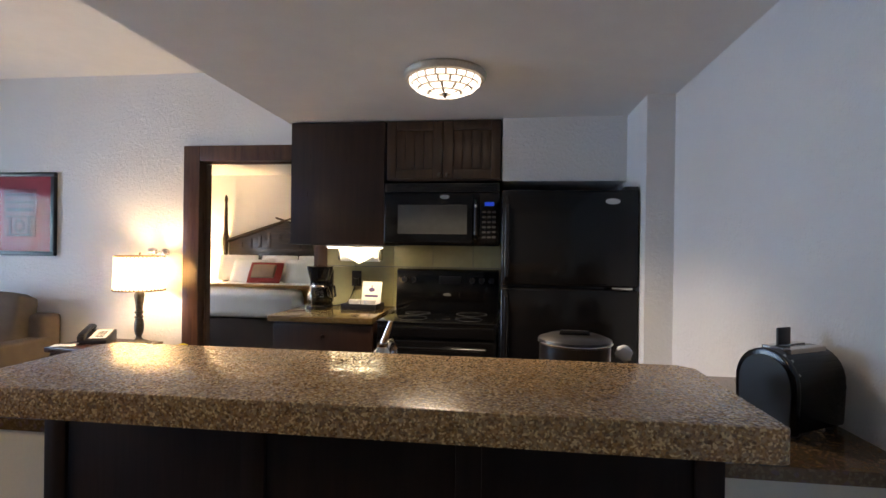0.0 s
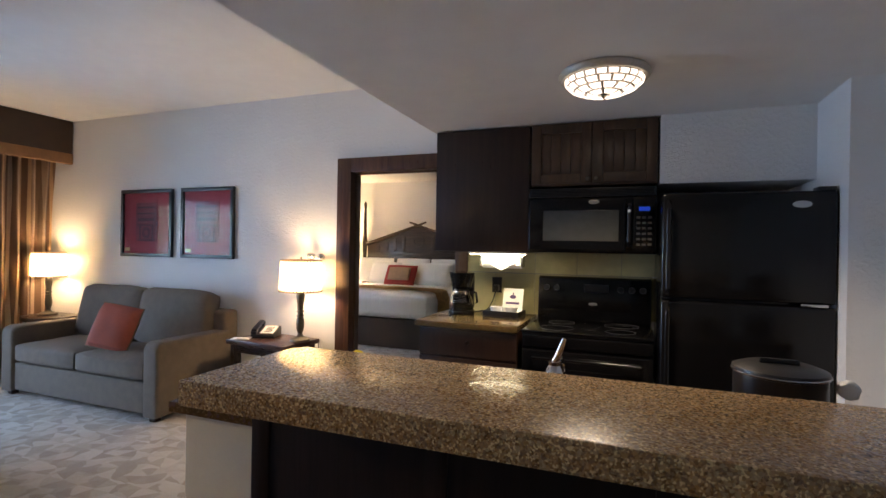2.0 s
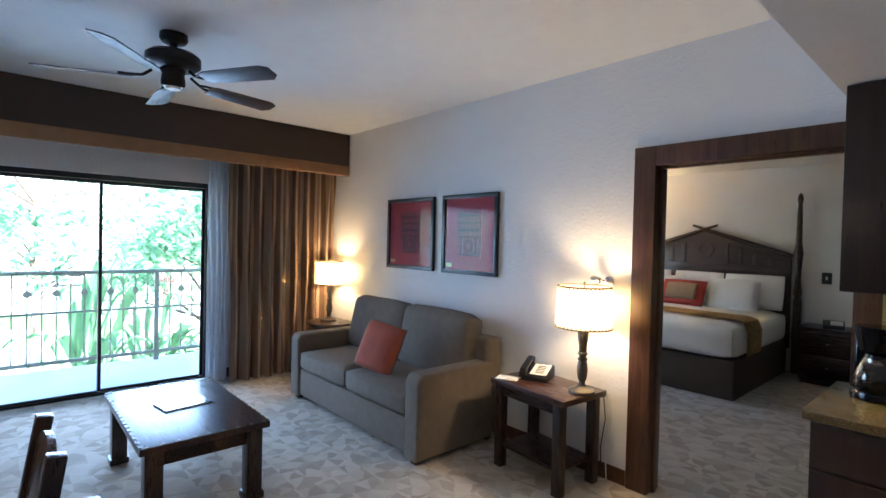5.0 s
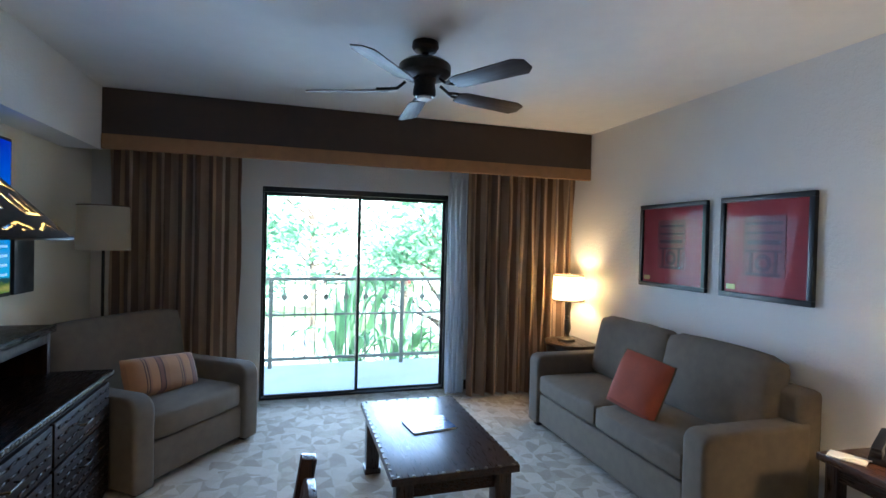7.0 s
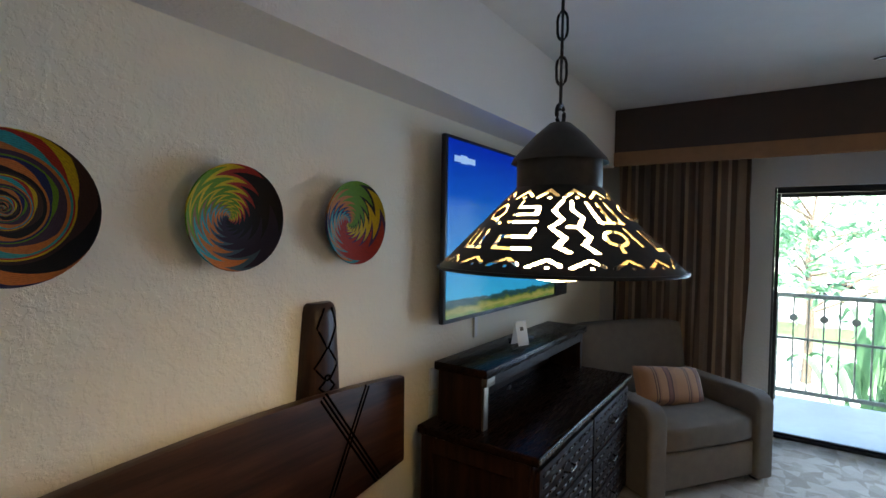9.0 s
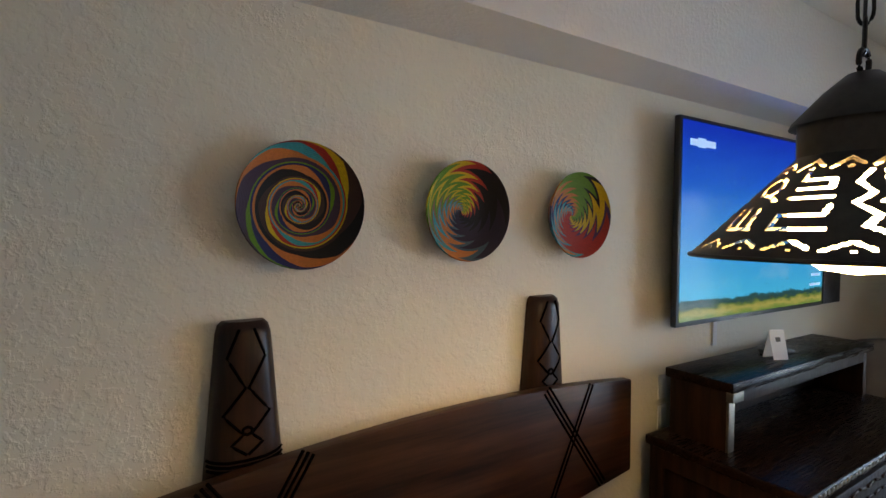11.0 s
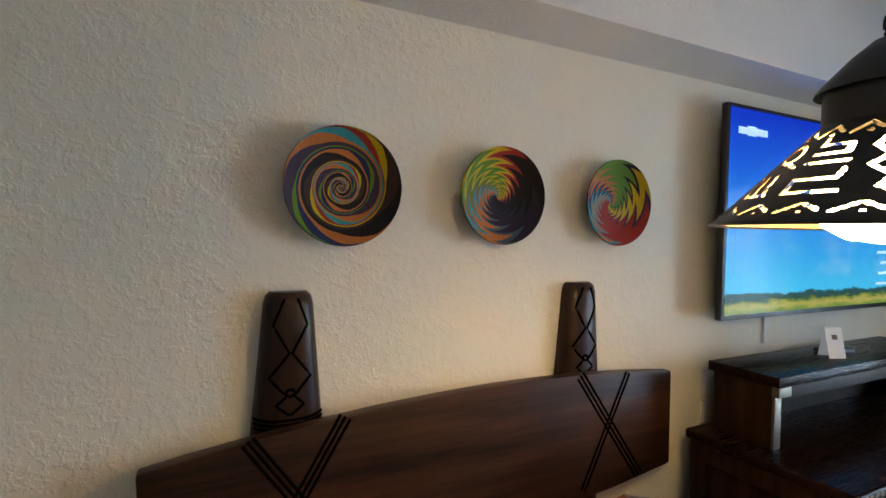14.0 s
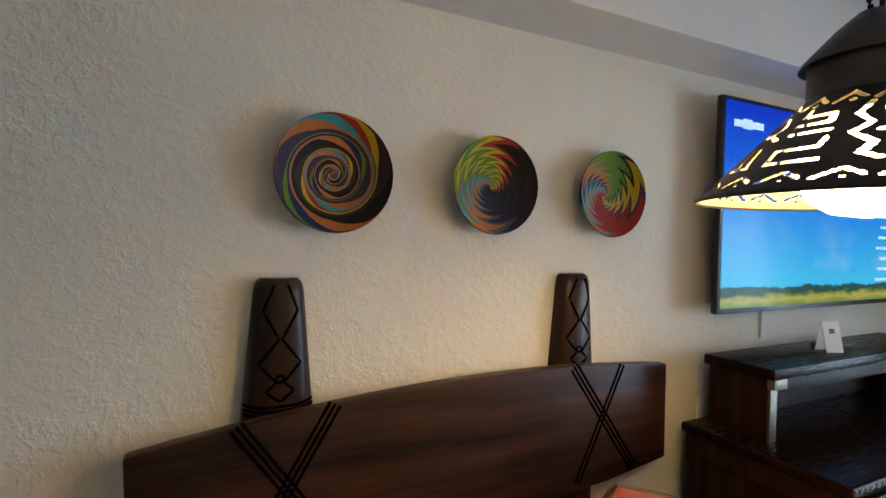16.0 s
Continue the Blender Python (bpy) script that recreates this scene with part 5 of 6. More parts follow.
ch = dining_chair(pose(-2.435, 1.675, 0, 0, 0, 1))
copy_thing(ch, pose(-1.72, 1.712, 0, 0, 0, -1))

# pendant lamp
HP = 2.8204   # ceiling height in the lamp's own scale
pd = thing("pendant_lamp", pose(-2.229, 1.022, 0.103) @ Matrix.Diagonal((0.935, 0.935, 0.935, 1)), "dark metal pendant lamp pierced with geometric cut-outs, lit", "pendant lamp")
BRONZE = plain("pierced_bronze", (0.055, 0.048, 0.040), 0.42, 0.7, grain=60, vary=0.25, relief=0.2)
NA, NZ = 420, 80
mask = np.zeros((NZ, NA), bool)
uu, vv = np.meshgrid((np.arange(NA) + 0.5) / NA, (np.arange(NZ) + 0.5) / NZ)
MOTIFS = (
    [[(0.8, 0.9), (0.2, 0.9), (0.2, 0.1), (0.8, 0.1)], [(0.2, 0.5), (0.75, 0.5)]],
    [[(0.2, 0.95), (0.2, 0.62), (0.8, 0.62), (0.8, 0.3), (0.2, 0.3)], [(0.2, 0.05), (0.8, 0.05)]],
    [[(0.4, 1.0), (0.2, 0.8), (0.45, 0.6), (0.2, 0.4), (0.5, 0.15)], [(0.85, 1.0), (0.65, 0.8), (0.9, 0.6), (0.65, 0.4), (0.95, 0.15)]],
    [[(0.15, 0.9), (0.3, 0.1), (0.9, 0.1)], [(0.45, 0.9), (0.55, 0.1)], [(0.75, 0.9), (0.85, 0.1)]],
    [[(0.1, 0.1), (0.1, 0.9), (0.5, 0.4), (0.9, 0.9), (0.9, 0.1)]],
    [[(0.85, 0.15), (0.2, 0.15), (0.2, 0.55), (0.85, 0.55), (0.85, 0.9), (0.2, 0.9)]],
    [[(0.5 + 0.33 * math.cos(a), 0.55 + 0.33 * math.sin(a)) for a in [k * 0.7 for k in range(10)]], [(0.7, 0.2), (0.95, 0.0)]],
    [[(0.15, 0.85), (0.85, 0.85)], [(0.25, 0.85), (0.25, 0.1)], [(0.6, 0.6), (0.6, 0.1)]],
)


def stroke(p, q, w, r_mean):
    px, py = (uu - p[0] + 0.5) % 1 - 0.5, vv - p[1]
    dx, dy = (q[0] - p[0]), q[1] - p[1]
    sx, sy = 2 * math.pi * r_mean, 0.26
    ax, ay, bx, by = px * sx, py * sy, dx * sx, dy * sy
    L = bx * bx + by * by
    tt = np.clip((ax * bx + ay * by) / max(L, 1e-9), 0, 1)
    mask[:] |= np.hypot(ax - tt * bx, ay - tt * by) < w


TURN0 = 0.0747   # the tall double zigzag that faces the bar
ZIG = [[(0.42, 1.0), (0.14, 0.80), (0.40, 0.62), (0.10, 0.46), (0.42, 0.26), (0.26, 0.10), (0.48, 0.0)], [(0.74, 1.0), (0.68, 0.82), (0.95, 0.66), (0.76, 0.46), (0.96, 0.28), (0.80, 0.14), (1.0, 0.0)], [(0.52, 0.47), (0.78, 0.47)]]
COMB = [[(0.05, 0.95), (0.2, 0.08), (0.98, 0.08)], [(0.42, 0.9), (0.52, 0.08)], [(0.80, 0.95), (0.92, 0.08)]]
ROUND = [[(0.38 + 0.28 * math.cos(a), 0.60 + 0.30 * math.sin(a)) for a in [k * 0.63 for k in range(11)]], [(0.38, 0.30), (0.38, 0.05)], [(0.80, 1.0), (0.98, 0.30)]]
BRACKET = [[(0.92, 0.95), (0.85, 0.60), (0.12, 0.60), (0.12, 0.12), (0.92, 0.12)]]
STEP = [[(0.15, 1.0), (0.15, 0.72), (0.85, 0.72), (0.85, 0.40), (0.15, 0.40)], [(0.1, 0.08), (0.9, 0.08)]]
columns = {0: (ZIG,), 1: (COMB, ROUND), 11: (STEP, BRACKET), 4: (ZIG,), 8: (ZIG,)}
for k in range(12):
    cells = columns.get(k) or (MOTIFS[(k * 3) % 8], MOTIFS[(k * 3 + 5) % 8])
    spans = ((0.24, 0.80),) if len(cells) == 1 else ((0.54, 0.80), (0.24, 0.49))
    for mo, (v0, v1) in zip(cells, spans):
        for line in mo:
            pts = [(TURN0 + (k - 0.5 + 0.08 + 0.84 * a) / 12, v0 + (v1 - v0) * b) for a, b in line]
            for p, q in zip(pts, pts[1:]):
                stroke(p, q, 0.0048, 0.26 - 0.17 * (v0 + v1) / 2)
for n, v0, v1, rm, w in ((14, 0.845, 0.93, 0.115, 0.0042), (20, 0.09, 0.165, 0.245, 0.0042)):
    for k in range(n):
        u0 = TURN0 + k / n
        stroke((u0, v0), (u0 + 0.45 / n, v1), w, rm)
        stroke((u0 + 0.45 / n, v1), (u0 + 0.76 / n, v0 + 0.2 * (v1 - v0)), w, rm)
        stroke((u0 + 0.45 / n, v0 - 0.005), (u0 + 0.45 / n + 0.001, v0), w, rm)
mask[0, :] = mask[-1, :] = False
bm = bmesh.new()
grid = []
for j in range(NZ + 1):
    v = j / NZ
    rad = 0.262 - 0.170 * v
    grid.append([bm.verts.new((rad * math.cos(2 * math.pi * i / NA), rad * math.sin(2 * math.pi * i / NA), 1.585 + 0.175 * v)) for i in range(NA)])
for j in range(NZ):
    for i in range(NA):
        if not mask[j, i]:
            k = (i + 1) % NA
            bm.faces.new((grid[j][i], grid[j][k], grid[j + 1][k], grid[j + 1][i]))
bmesh.ops.delete(bm, geom=[v for v in bm.verts if not v.link_faces], context="VERTS")
bmesh.ops.solidify(bm, geom=list(bm.faces), thickness=0.002)
shade = part("shade", bm, BRONZE, pd, "conical metal shade with cut-out signs")
# inner faces coloured pale gold to stand in for bulb light on the bronze
shade.data.materials.append(plain("lit_shade_lining", (0.62, 0.50, 0.27), 0.5, 0.2, grain=60, vary=0.15, relief=0.1))
for f in shade.data.polygons:
    if f.normal.x * f.center.x + f.normal.y * f.center.y < 0:
        f.material_index = 1
part("rim", ring(0.263, 1.584, 0.004, 72), BRONZE, pd)
part("collar", lathe([(0.092, 1.758), (0.092, 1.825), (0.089, 1.825), (0.089, 1.758), (0.092, 1.758)], 48), BRONZE, pd)
part("cap", lathe([(0.105, 1.815), (0.101, 1.824), (0.055, 1.875), (0.024, 1.902), (0.0, 1.904), (0.0, 1.899), (0.05, 1.868), (0.095, 1.82), (0.105, 1.815)], 48), BRONZE, pd)
part("loop", xform(tube([(0.022 * math.cos(a), 0, 0.022 * math.sin(a)) for a in [2 * math.pi * k / 20 for k in range(20)]], 0.0045, 8, closed=True), pose(0, 0, 1.922)), DARKMETAL, pd)
link = mesh_of("chain_link", tube([(0.011 * math.cos(a), 0, 0.023 * math.sin(a) + (0.008 if math.sin(a) > 0 else -0.008)) for a in [2 * math.pi * k / 16 for k in range(16)]], 0.0033, 6, closed=True), DARKMETAL)
z, k = 1.968, 0
while z < HP - 0.05:
    ob = new("chain_link", link)
    ob.parent = pd
    ob.matrix_local = pose(0, 0, z, 0, 0, 90 * (k % 2) + 20)
    z += 0.049
    k += 1
part("cord", tube([(0.004, 0, 1.93), (0.006, 0.003, 2.2), (0.002, -0.003, 2.5), (0, 0, HP - 0.03)], 0.003, 6), BLACKMAT, pd)
part("canopy", lathe([(0, HP), (0.06, HP), (0.055, HP - 0.02), (0.015, HP - 0.035), (0, HP - 0.035)], 28), BRONZE, pd)
part("bulb", lathe([(0, 1.553), (0.05, 1.560), (0.085, 1.582), (0.102, 1.62), (0.102, 1.675), (0.085, 1.715), (0.04, 1.738), (0, 1.742)], 24), glow("pendant_bulb", (1.0, 0.74, 0.38), PENDANT), pd, "frosted globe bulb, lit")
part("socket", tube([(0, 0, 1.735), (0, 0, 1.80)], 0.02, 12), BLACKMAT, pd)

# ---------------------------------------------------------------- kitchen
cb = thing("wall_cabinet", pose(-0.675, 4.11, 1.38), "dark espresso wall cabinet with a plain door", "cabinet")
part("body", block(-0.325, 0.320, 0.02, 0.505, 0, 0.815, 0.003), CABINET, cb)
part("door", block(-0.322, 0.317, 0.0, 0.019, 0.003, 0.812, 0.004), CABINET, cb)
cb = thing("microwave_cabinet", pose(0.03, 4.11, 1.805), "brown wooden wall cabinet with two beadboard doors", "cabinet")
CAB2 = wood("cabinet_door_wood", (0.050, 0.026, 0.013), (0.085, 0.045, 0.022), 0.33, 2, 0.8, 0.15)
part("body", block(-0.375, 0.37, 0.02, 0.505, 0.0, 0.39, 0.003), CAB2, cb)
for sx in (-1, 1):
    x0 = -0.372 if sx < 0 else 0.002
    d = part("door", box(box(box(block(x0, x0 + 0.06, 0.0, 0.02, 0.012, 0.387, 0.003), x0 + 0.305, x0 + 0.365, 0.0, 0.02, 0.012, 0.387, 0.003), x0 + 0.061, x0 + 0.304, 0.0, 0.02, 0.327, 0.387, 0.003), x0 + 0.061, x0 + 0.304, 0.0, 0.02, 0.012, 0.072, 0.003), CAB2, cb)
    for k in range(4):
        part("board", block(x0 + 0.061 + 0.061 * k, x0 + 0.120 + 0.061 * k, 0.008, 0.019, 0.073, 0.326, 0.004), CAB2, d)
    kx = -0.025 if sx < 0 else 0.025
    part("knob", xform(lathe([(0, 0), (0.006, 0), (0.006, 0.012), (0.013, 0.018), (0.011, 0.026), (0, 0.028)], 16), pose(kx, 0.0, 0.036, 90)), PEWTER, d, "dark metal knob")

mw = thing("microwave", pose(0.025, 4.11, 1.385), "black over-range microwave with a grey window", "microwave")
part("body", block(-0.378, 0.372, 0.01, 0.495, 0, 0.405, 0.006), BLACK, mw)
d = part("door", block(-0.376, 0.205, -0.018, 0.009, 0.012, 0.335, 0.010, 3), BLACK, mw)
part("window", block(-0.285, 0.165, -0.021, -0.017, 0.073, 0.262, 0.006), plain("smoked_window", (0.075, 0.078, 0.072), 0.12, grain=400, vary=0.1, relief=0.1), d, "grey meshed window")
part("badge", xform(lathe([(0, 0), (0.034, 0), (0.032, 0.004), (0, 0.005)], 20), pose(0.02, -0.018, 0.312, 90) @ Matrix.Diagonal((1, 0.42, 1, 1))), CHROME, mw, "small silver oval badge")
part("handle", tube([(0.222, -0.018, 0.05), (0.222, -0.048, 0.07), (0.222, -0.048, 0.27), (0.222, -0.018, 0.29)], 0.011, 10), BLACKMAT, mw)
# small pale disc on the front of the handle
part("pale_dot", xform(lathe([(0, 0), (0.009, 0), (0, 0.004)], 12), pose(0.222, -0.060, 0.252, 90)), PAPER, mw)
part("vent", block(-0.376, 0.37, -0.012, 0.009, 0.345, 0.40, 0.004), BLACKMAT, mw)
for k in range(5):
    part("vent_slat", block(-0.36, 0.355, -0.016, -0.011, 0.352 + 0.009 * k, 0.356 + 0.009 * k), BLACK, mw)
pn = part("control_panel", block(0.242, 0.37, -0.015, 0.009, 0.012, 0.335, 0.004), BLACK, mw)
part("display", block(0.275, 0.335, -0.018, -0.014, 0.255, 0.28), glow("blue_display", (0.02, 0.12, 1.0), 0.015), pn, "blue lit clock display")
KEY = plain("grey_keys", (0.035, 0.035, 0.037), 0.5, grain=100, vary=0.1)
for r in range(6):
    for c in range(3):
        part("key", block(0.262 + 0.031 * c, 0.284 + 0.031 * c, -0.0175, -0.0145, 0.05 + 0.032 * r, 0.063 + 0.032 * r), KEY, pn)

st = thing("stove", pose(0.02, 3.97, 0), "black freestanding electric range with a glass oven door", "stove")
part("body", block(-0.375, 0.372, 0.0, 0.62, 0.03, 0.895, 0.005), BLACK, st)
part("cooktop", block(-0.378, 0.375, -0.015, 0.56, 0.895, 0.912, 0.006), BLACK, st)
bg = part("backguard", prism([(0.545, 0.912), (0.62, 0.912), (0.62, 1.21), (0.60, 1.215), (0.57, 1.20)], 0.75, "x", -0.378, 0.006), BLACK, st)
for kx in (-0.32, -0.25, 0.18, 0.25, 0.32):
    part("knob", xform(lathe([(0, 0), (0.021, 0), (0.019, 0.02), (0, 0.022)], 20), pose(kx, 0.562, 1.135, 82)), BLACKMAT, bg)
part("display", block(-0.06, 0.10, 0.555, 0.566, 1.11, 1.165, 0.003), BLACKMAT, bg)
part("badge", xform(lathe([(0, 0), (0.032, 0), (0.03, 0.004), (0, 0.005)], 20), pose(0.0, 0.550, 1.03, 84) @ Matrix.Diagonal((1, 0.4, 1, 1))), CHROME, bg, "small silver oval badge")
for cx, cy, r in ((-0.19, 0.15, 0.105), (0.19, 0.15, 0.085), (-0.19, 0.41, 0.085), (0.19, 0.41, 0.105)):
    part("burner", xform(ring(r, 0.9125, 0.0012, 40), pose(cx, cy, 0)), KEY, st)
d = part("oven_door", block(-0.37, 0.367, -0.035, -0.002, 0.24, 0.80, 0.008), BLACK, st)
part("window", block(-0.23, 0.23, -0.039, -0.034, 0.40, 0.70, 0.01), plain("oven_glass", (0.012, 0.012, 0.013), 0.06, grain=300, vary=0.05, relief=0.0), d, "dark oven window")
part("handle", tube([(-0.30, -0.035, 0.755), (-0.30, -0.075, 0.76), (0.30, -0.075, 0.76), (0.30, -0.035, 0.755)], 0.012, 10), BLACK, d)
part("trim", block(-0.37, 0.367, -0.02, -0.002, 0.815, 0.885, 0.006), BLACK, st)
part("drawer", block(-0.37, 0.367, -0.03, -0.002, 0.05, 0.22, 0.008), BLACK, st)

fr = thing("refrigerator", pose(0.785, 3.78, 0), "black top-freezer refrigerator with slim side handles", "refrigerator")
part("body", block(-0.375, 0.378, 0.07, 0.81, 0.03, 1.70, 0.008), BLACK, fr)
part("freezer_door", block(-0.375, 0.378, 0.0, 0.066, 1.165, 1.705, 0.016, 3), BLACK, fr)
part("fridge_door", block(-0.375, 0.378, 0.0, 0.066, 0.10, 1.150, 0.016, 3), BLACK, fr)
part("handle", tube([(-0.345, 0.0, 1.19), (-0.345, -0.045, 1.215), (-0.345, -0.045, 1.62), (-0.345, 0.0, 1.66)], 0.013, 10), BLACK, fr)
part("handle", tube([(-0.345, 0.0, 0.55), (-0.345, -0.045, 0.58), (-0.345, -0.045, 1.10), (-0.345, 0.0, 1.13)], 0.013, 10), BLACK, fr)
part("badge", xform(lathe([(0, 0), (0.042, 0), (0.040, 0.004), (0, 0.005)], 24), pose(0.235, 0.0, 1.64, 90) @ Matrix.Diagonal((1, 0.42, 1, 1))), CHROME, fr, "small silver oval badge")
part("latch", block(0.235, 0.345, -0.006, 0.0, 1.150, 1.164, 0.003), CHROME, fr, "small chrome hinge cover")
part("hinge_cap", block(0.30, 0.375, 0.01, 0.09, 1.704, 1.725, 0.006), BLACKMAT, fr)
part("grille", block(-0.37, 0.37, 0.02, 0.07, 0.0, 0.09, 0.004), BLACKMAT, fr)

bc = thing("base_cabinet", pose(-0.71, 3.99, 0), "dark espresso base cabinet with a drawer over a door", "cabinet")
part("body", block(-0.345, 0.318, 0.02, 0.625, 0.10, 0.885, 0.004), CABINET, bc)
part("plinth", block(-0.33, 0.31, 0.08, 0.62, 0, 0.101), BLACKMAT, bc)
for nm, z0, z1 in (("drawer", 0.70, 0.872), ("cabinet_door", 0.12, 0.685)):
    d = part(nm, block(-0.340, 0.314, 0.0, 0.019, z0, z1, 0.005), CABINET, bc)
    part("knob", xform(lathe([(0, 0), (0.006, 0), (0.006, 0.012), (0.014, 0.018), (0.012, 0.026), (0, 0.028)], 16), pose(0.0, 0.0, (z0 + z1) / 2 + 0.01 if nm == "drawer" else 0.62, 90)), DARKMETAL, d, "dark metal knob")
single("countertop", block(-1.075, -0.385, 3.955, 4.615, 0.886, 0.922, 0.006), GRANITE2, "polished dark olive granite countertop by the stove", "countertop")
# backsplash of large tiles
BST = plain("olive_backsplash_tile", (0.42, 0.37, 0.19), 0.3, grain=12, vary=0.15, relief=0.1)
bs = setting("backsplash", block(-1.0, 0.40, YN - 0.006, YN - 0.001, 0.92, 1.42), plain("grout", (0.27, 0.25, 0.19), 0.9, grain=120), "olive-beige tiled backsplash", "backsplash")
tile = mesh_of("tile", block(-0.148, 0.148, -0.006, 0, -0.148, 0.148, 0.002, 1), BST)
for r in range(2):
    for c in range(5):
        ob = new("tile", tile)
        ob.parent = bs
        ob.location = (-0.85 + 0.30 * c - 0.0, YN - 0.006, 1.071 + 0.30 * r - 0.0)
        if r == 1:
            ob.scale = (1, 1, 0.62)
            ob.location.z = 1.318

# coffee maker
cm = thing("coffee_maker", pose(-0.90, 4.415, 0.922, 0, 0, 10) @ Matrix.Diagonal((0.98, 0.98, 0.93, 1)), "black drip coffee maker with a glass carafe", "coffee maker")
part("base", prism([(0.10 * math.cos(a), -0.02 + 0.11 * math.sin(a)) for a in [2 * math.pi * k / 24 for k in range(24)]], 0.035, "z", 0, 0.008), BLACK, cm)
part("tower", block(-0.085, 0.085, 0.03, 0.11, 0.03, 0.30, 0.02, 3), BLACK, cm)
part("head", lathe([(0, 0.215), (0.072, 0.215), (0.092, 0.30), (0.095, 0.325), (0, 0.335)], 32, at=(0, -0.01, 0)), BLACK, cm)
g = part("carafe", lathe([(0, 0.037), (0.070, 0.037), (0.086, 0.06), (0.088, 0.10), (0.066, 0.16), (0.052, 0.185), (0.050, 0.185), (0.064, 0.16), (0.085, 0.10), (0.083, 0.06), (0.068, 0.042), (0, 0.042)], 32, at=(0, -0.025, 0)), glass_mat("carafe_glass", (0.95, 0.95, 0.95)), cm, "clear glass carafe")
part("lid", lathe([(0, 0.185), (0.053, 0.185), (0.05, 0.2), (0, 0.205)], 28, at=(0, -0.025, 0)), BLACK, cm)
part("handle", tube([(0.055, -0.04, 0.18), (0.115, -0.07, 0.175), (0.125, -0.075, 0.10), (0.08, -0.055, 0.07)], 0.009, 8), BLACK, cm)
part("band", lathe([(0.0535, 0.165), (0.058, 0.165), (0.058, 0.182), (0.0535, 0.182), (0.0535, 0.165)], 28, at=(0, -0.025, 0)), CHROME, cm)

# tray with cups and card
ty = thing("coffee_tray", pose(-0.575, 4.40, 0.922, 0, 0, -5), "black tray holding coffee cups and sachets", "tray")
part("tray", box(box(box(box(block(-0.13, 0.13, -0.09, 0.09, 0, 0.008), -0.13, 0.13, -0.09, -0.082, 0.008, 0.045, 0.002), -0.13, 0.13, 0.082, 0.09, 0.008, 0.045, 0.002), -0.13, -0.122, -0.082, 0.082, 0.008, 0.045, 0.002), 0.122, 0.13, -0.082, 0.082, 0.008, 0.045, 0.002), BLACKMAT, ty)
for sx in (-1, 1):
    single("coffee_cup", lathe([(0, 0), (0.034, 0), (0.043, 0.06), (0.040, 0.06), (0.031, 0.004), (0, 0.004)], 24), PAPER, "white cup standing in the coffee tray", "cup", "coffee cups", m=pose(-0.575 + sx * 0.055, 4.385, 0.931))
cdm = thing("brochure", pose(-0.535, 4.455, 0.931, 0, 0, -5), "white printed card with a purple emblem behind the cups", "card")
part("sheet", xform(block(-0.075, 0.075, -0.001, 0.001, 0, 0.19), pose(0, 0, 0, -14)), PAPER, cdm)
VIO = plain("violet_ink", (0.10, 0.05, 0.16), 0.6, grain=50)
part("emblem", xform(lathe([(0, 0), (0.024, 0), (0.024, 0.001), (0, 0.001)], 20), pose(0, 0.028, 0.125, 76) @ Matrix.Diagonal((1, 0.6, 1, 1))), VIO, cdm)
part("emblem", xform(block(-0.004, 0.004, -0.003, -0.001, 0.135, 0.16), pose(0, 0, 0, -14)), VIO, cdm)
part("print", xform(block(-0.05, 0.05, -0.003, -0.001, 0.075, 0.09), pose(0, 0, 0, -14)), VIO, cdm)
ot = thing("kitchen_outlet", pose(-0.685, YN - 0.012, 1.13), "black kitchen outlet with a plug and cable", "outlet")
part("plate", block(-0.037, 0.037, -0.006, 0, -0.058, 0.058, 0.003), BLACKMAT, ot)
part("plug", block(-0.02, 0.02, -0.04, -0.006, -0.045, 0.0, 0.006), BLACKMAT, ot)
part("cable", tube([(0, -0.035, -0.045), (-0.02, -0.05, -0.12), (-0.06, -0.06, -0.19), (-0.10, -0.07, -0.195), (-0.13, -0.12, -0.198)], 0.004, 6), BLACKMAT, ot)
# folded towels under the cabinet lamp
tw_ = thing("paper_towel_holder", pose(-0.60, 4.36, 1.375), "white paper towel with a folded point under the cabinet", "paper towel")
part("roll", xform(lathe([(0, -0.14), (0.05, -0.14), (0.052, 0), (0.05, 0.14), (0, 0.14)], 28), pose(0, 0.06, -0.06, 0, 90, 0)), PAPER, tw_)
part("folded_sheet", prism([(-0.14, -0.005), (0.14, -0.005), (0.14, -0.055), (0.005, -0.125), (-0.135, -0.045)], 0.003, "y", 0.004), PAPER, tw_, "sheet folded to a point")
part("bracket", block(0.143, 0.155, 0.02, 0.10, -0.10, 0.004, 0.003), CHROME, tw_)
part("bracket", block(-0.155, -0.143, 0.02, 0.10, -0.10, 0.004, 0.003), CHROME, tw_)
ucl = thing("cabinet_light", pose(-0.60, 4.28, 1.38), "slim lamp fixed under the wall cabinet, lit", "lamp")
part("housing", block(-0.20, 0.20, -0.03, 0.03, -0.016, 0.0, 0.003), PAPER, ucl)
part("diffuser", block(-0.19, 0.19, -0.024, 0.024, -0.019, -0.0165), glow("cabinet_lamp_glow", (1.0, 0.88, 0.55), UNDERCAB), ucl, "warm lit diffuser")

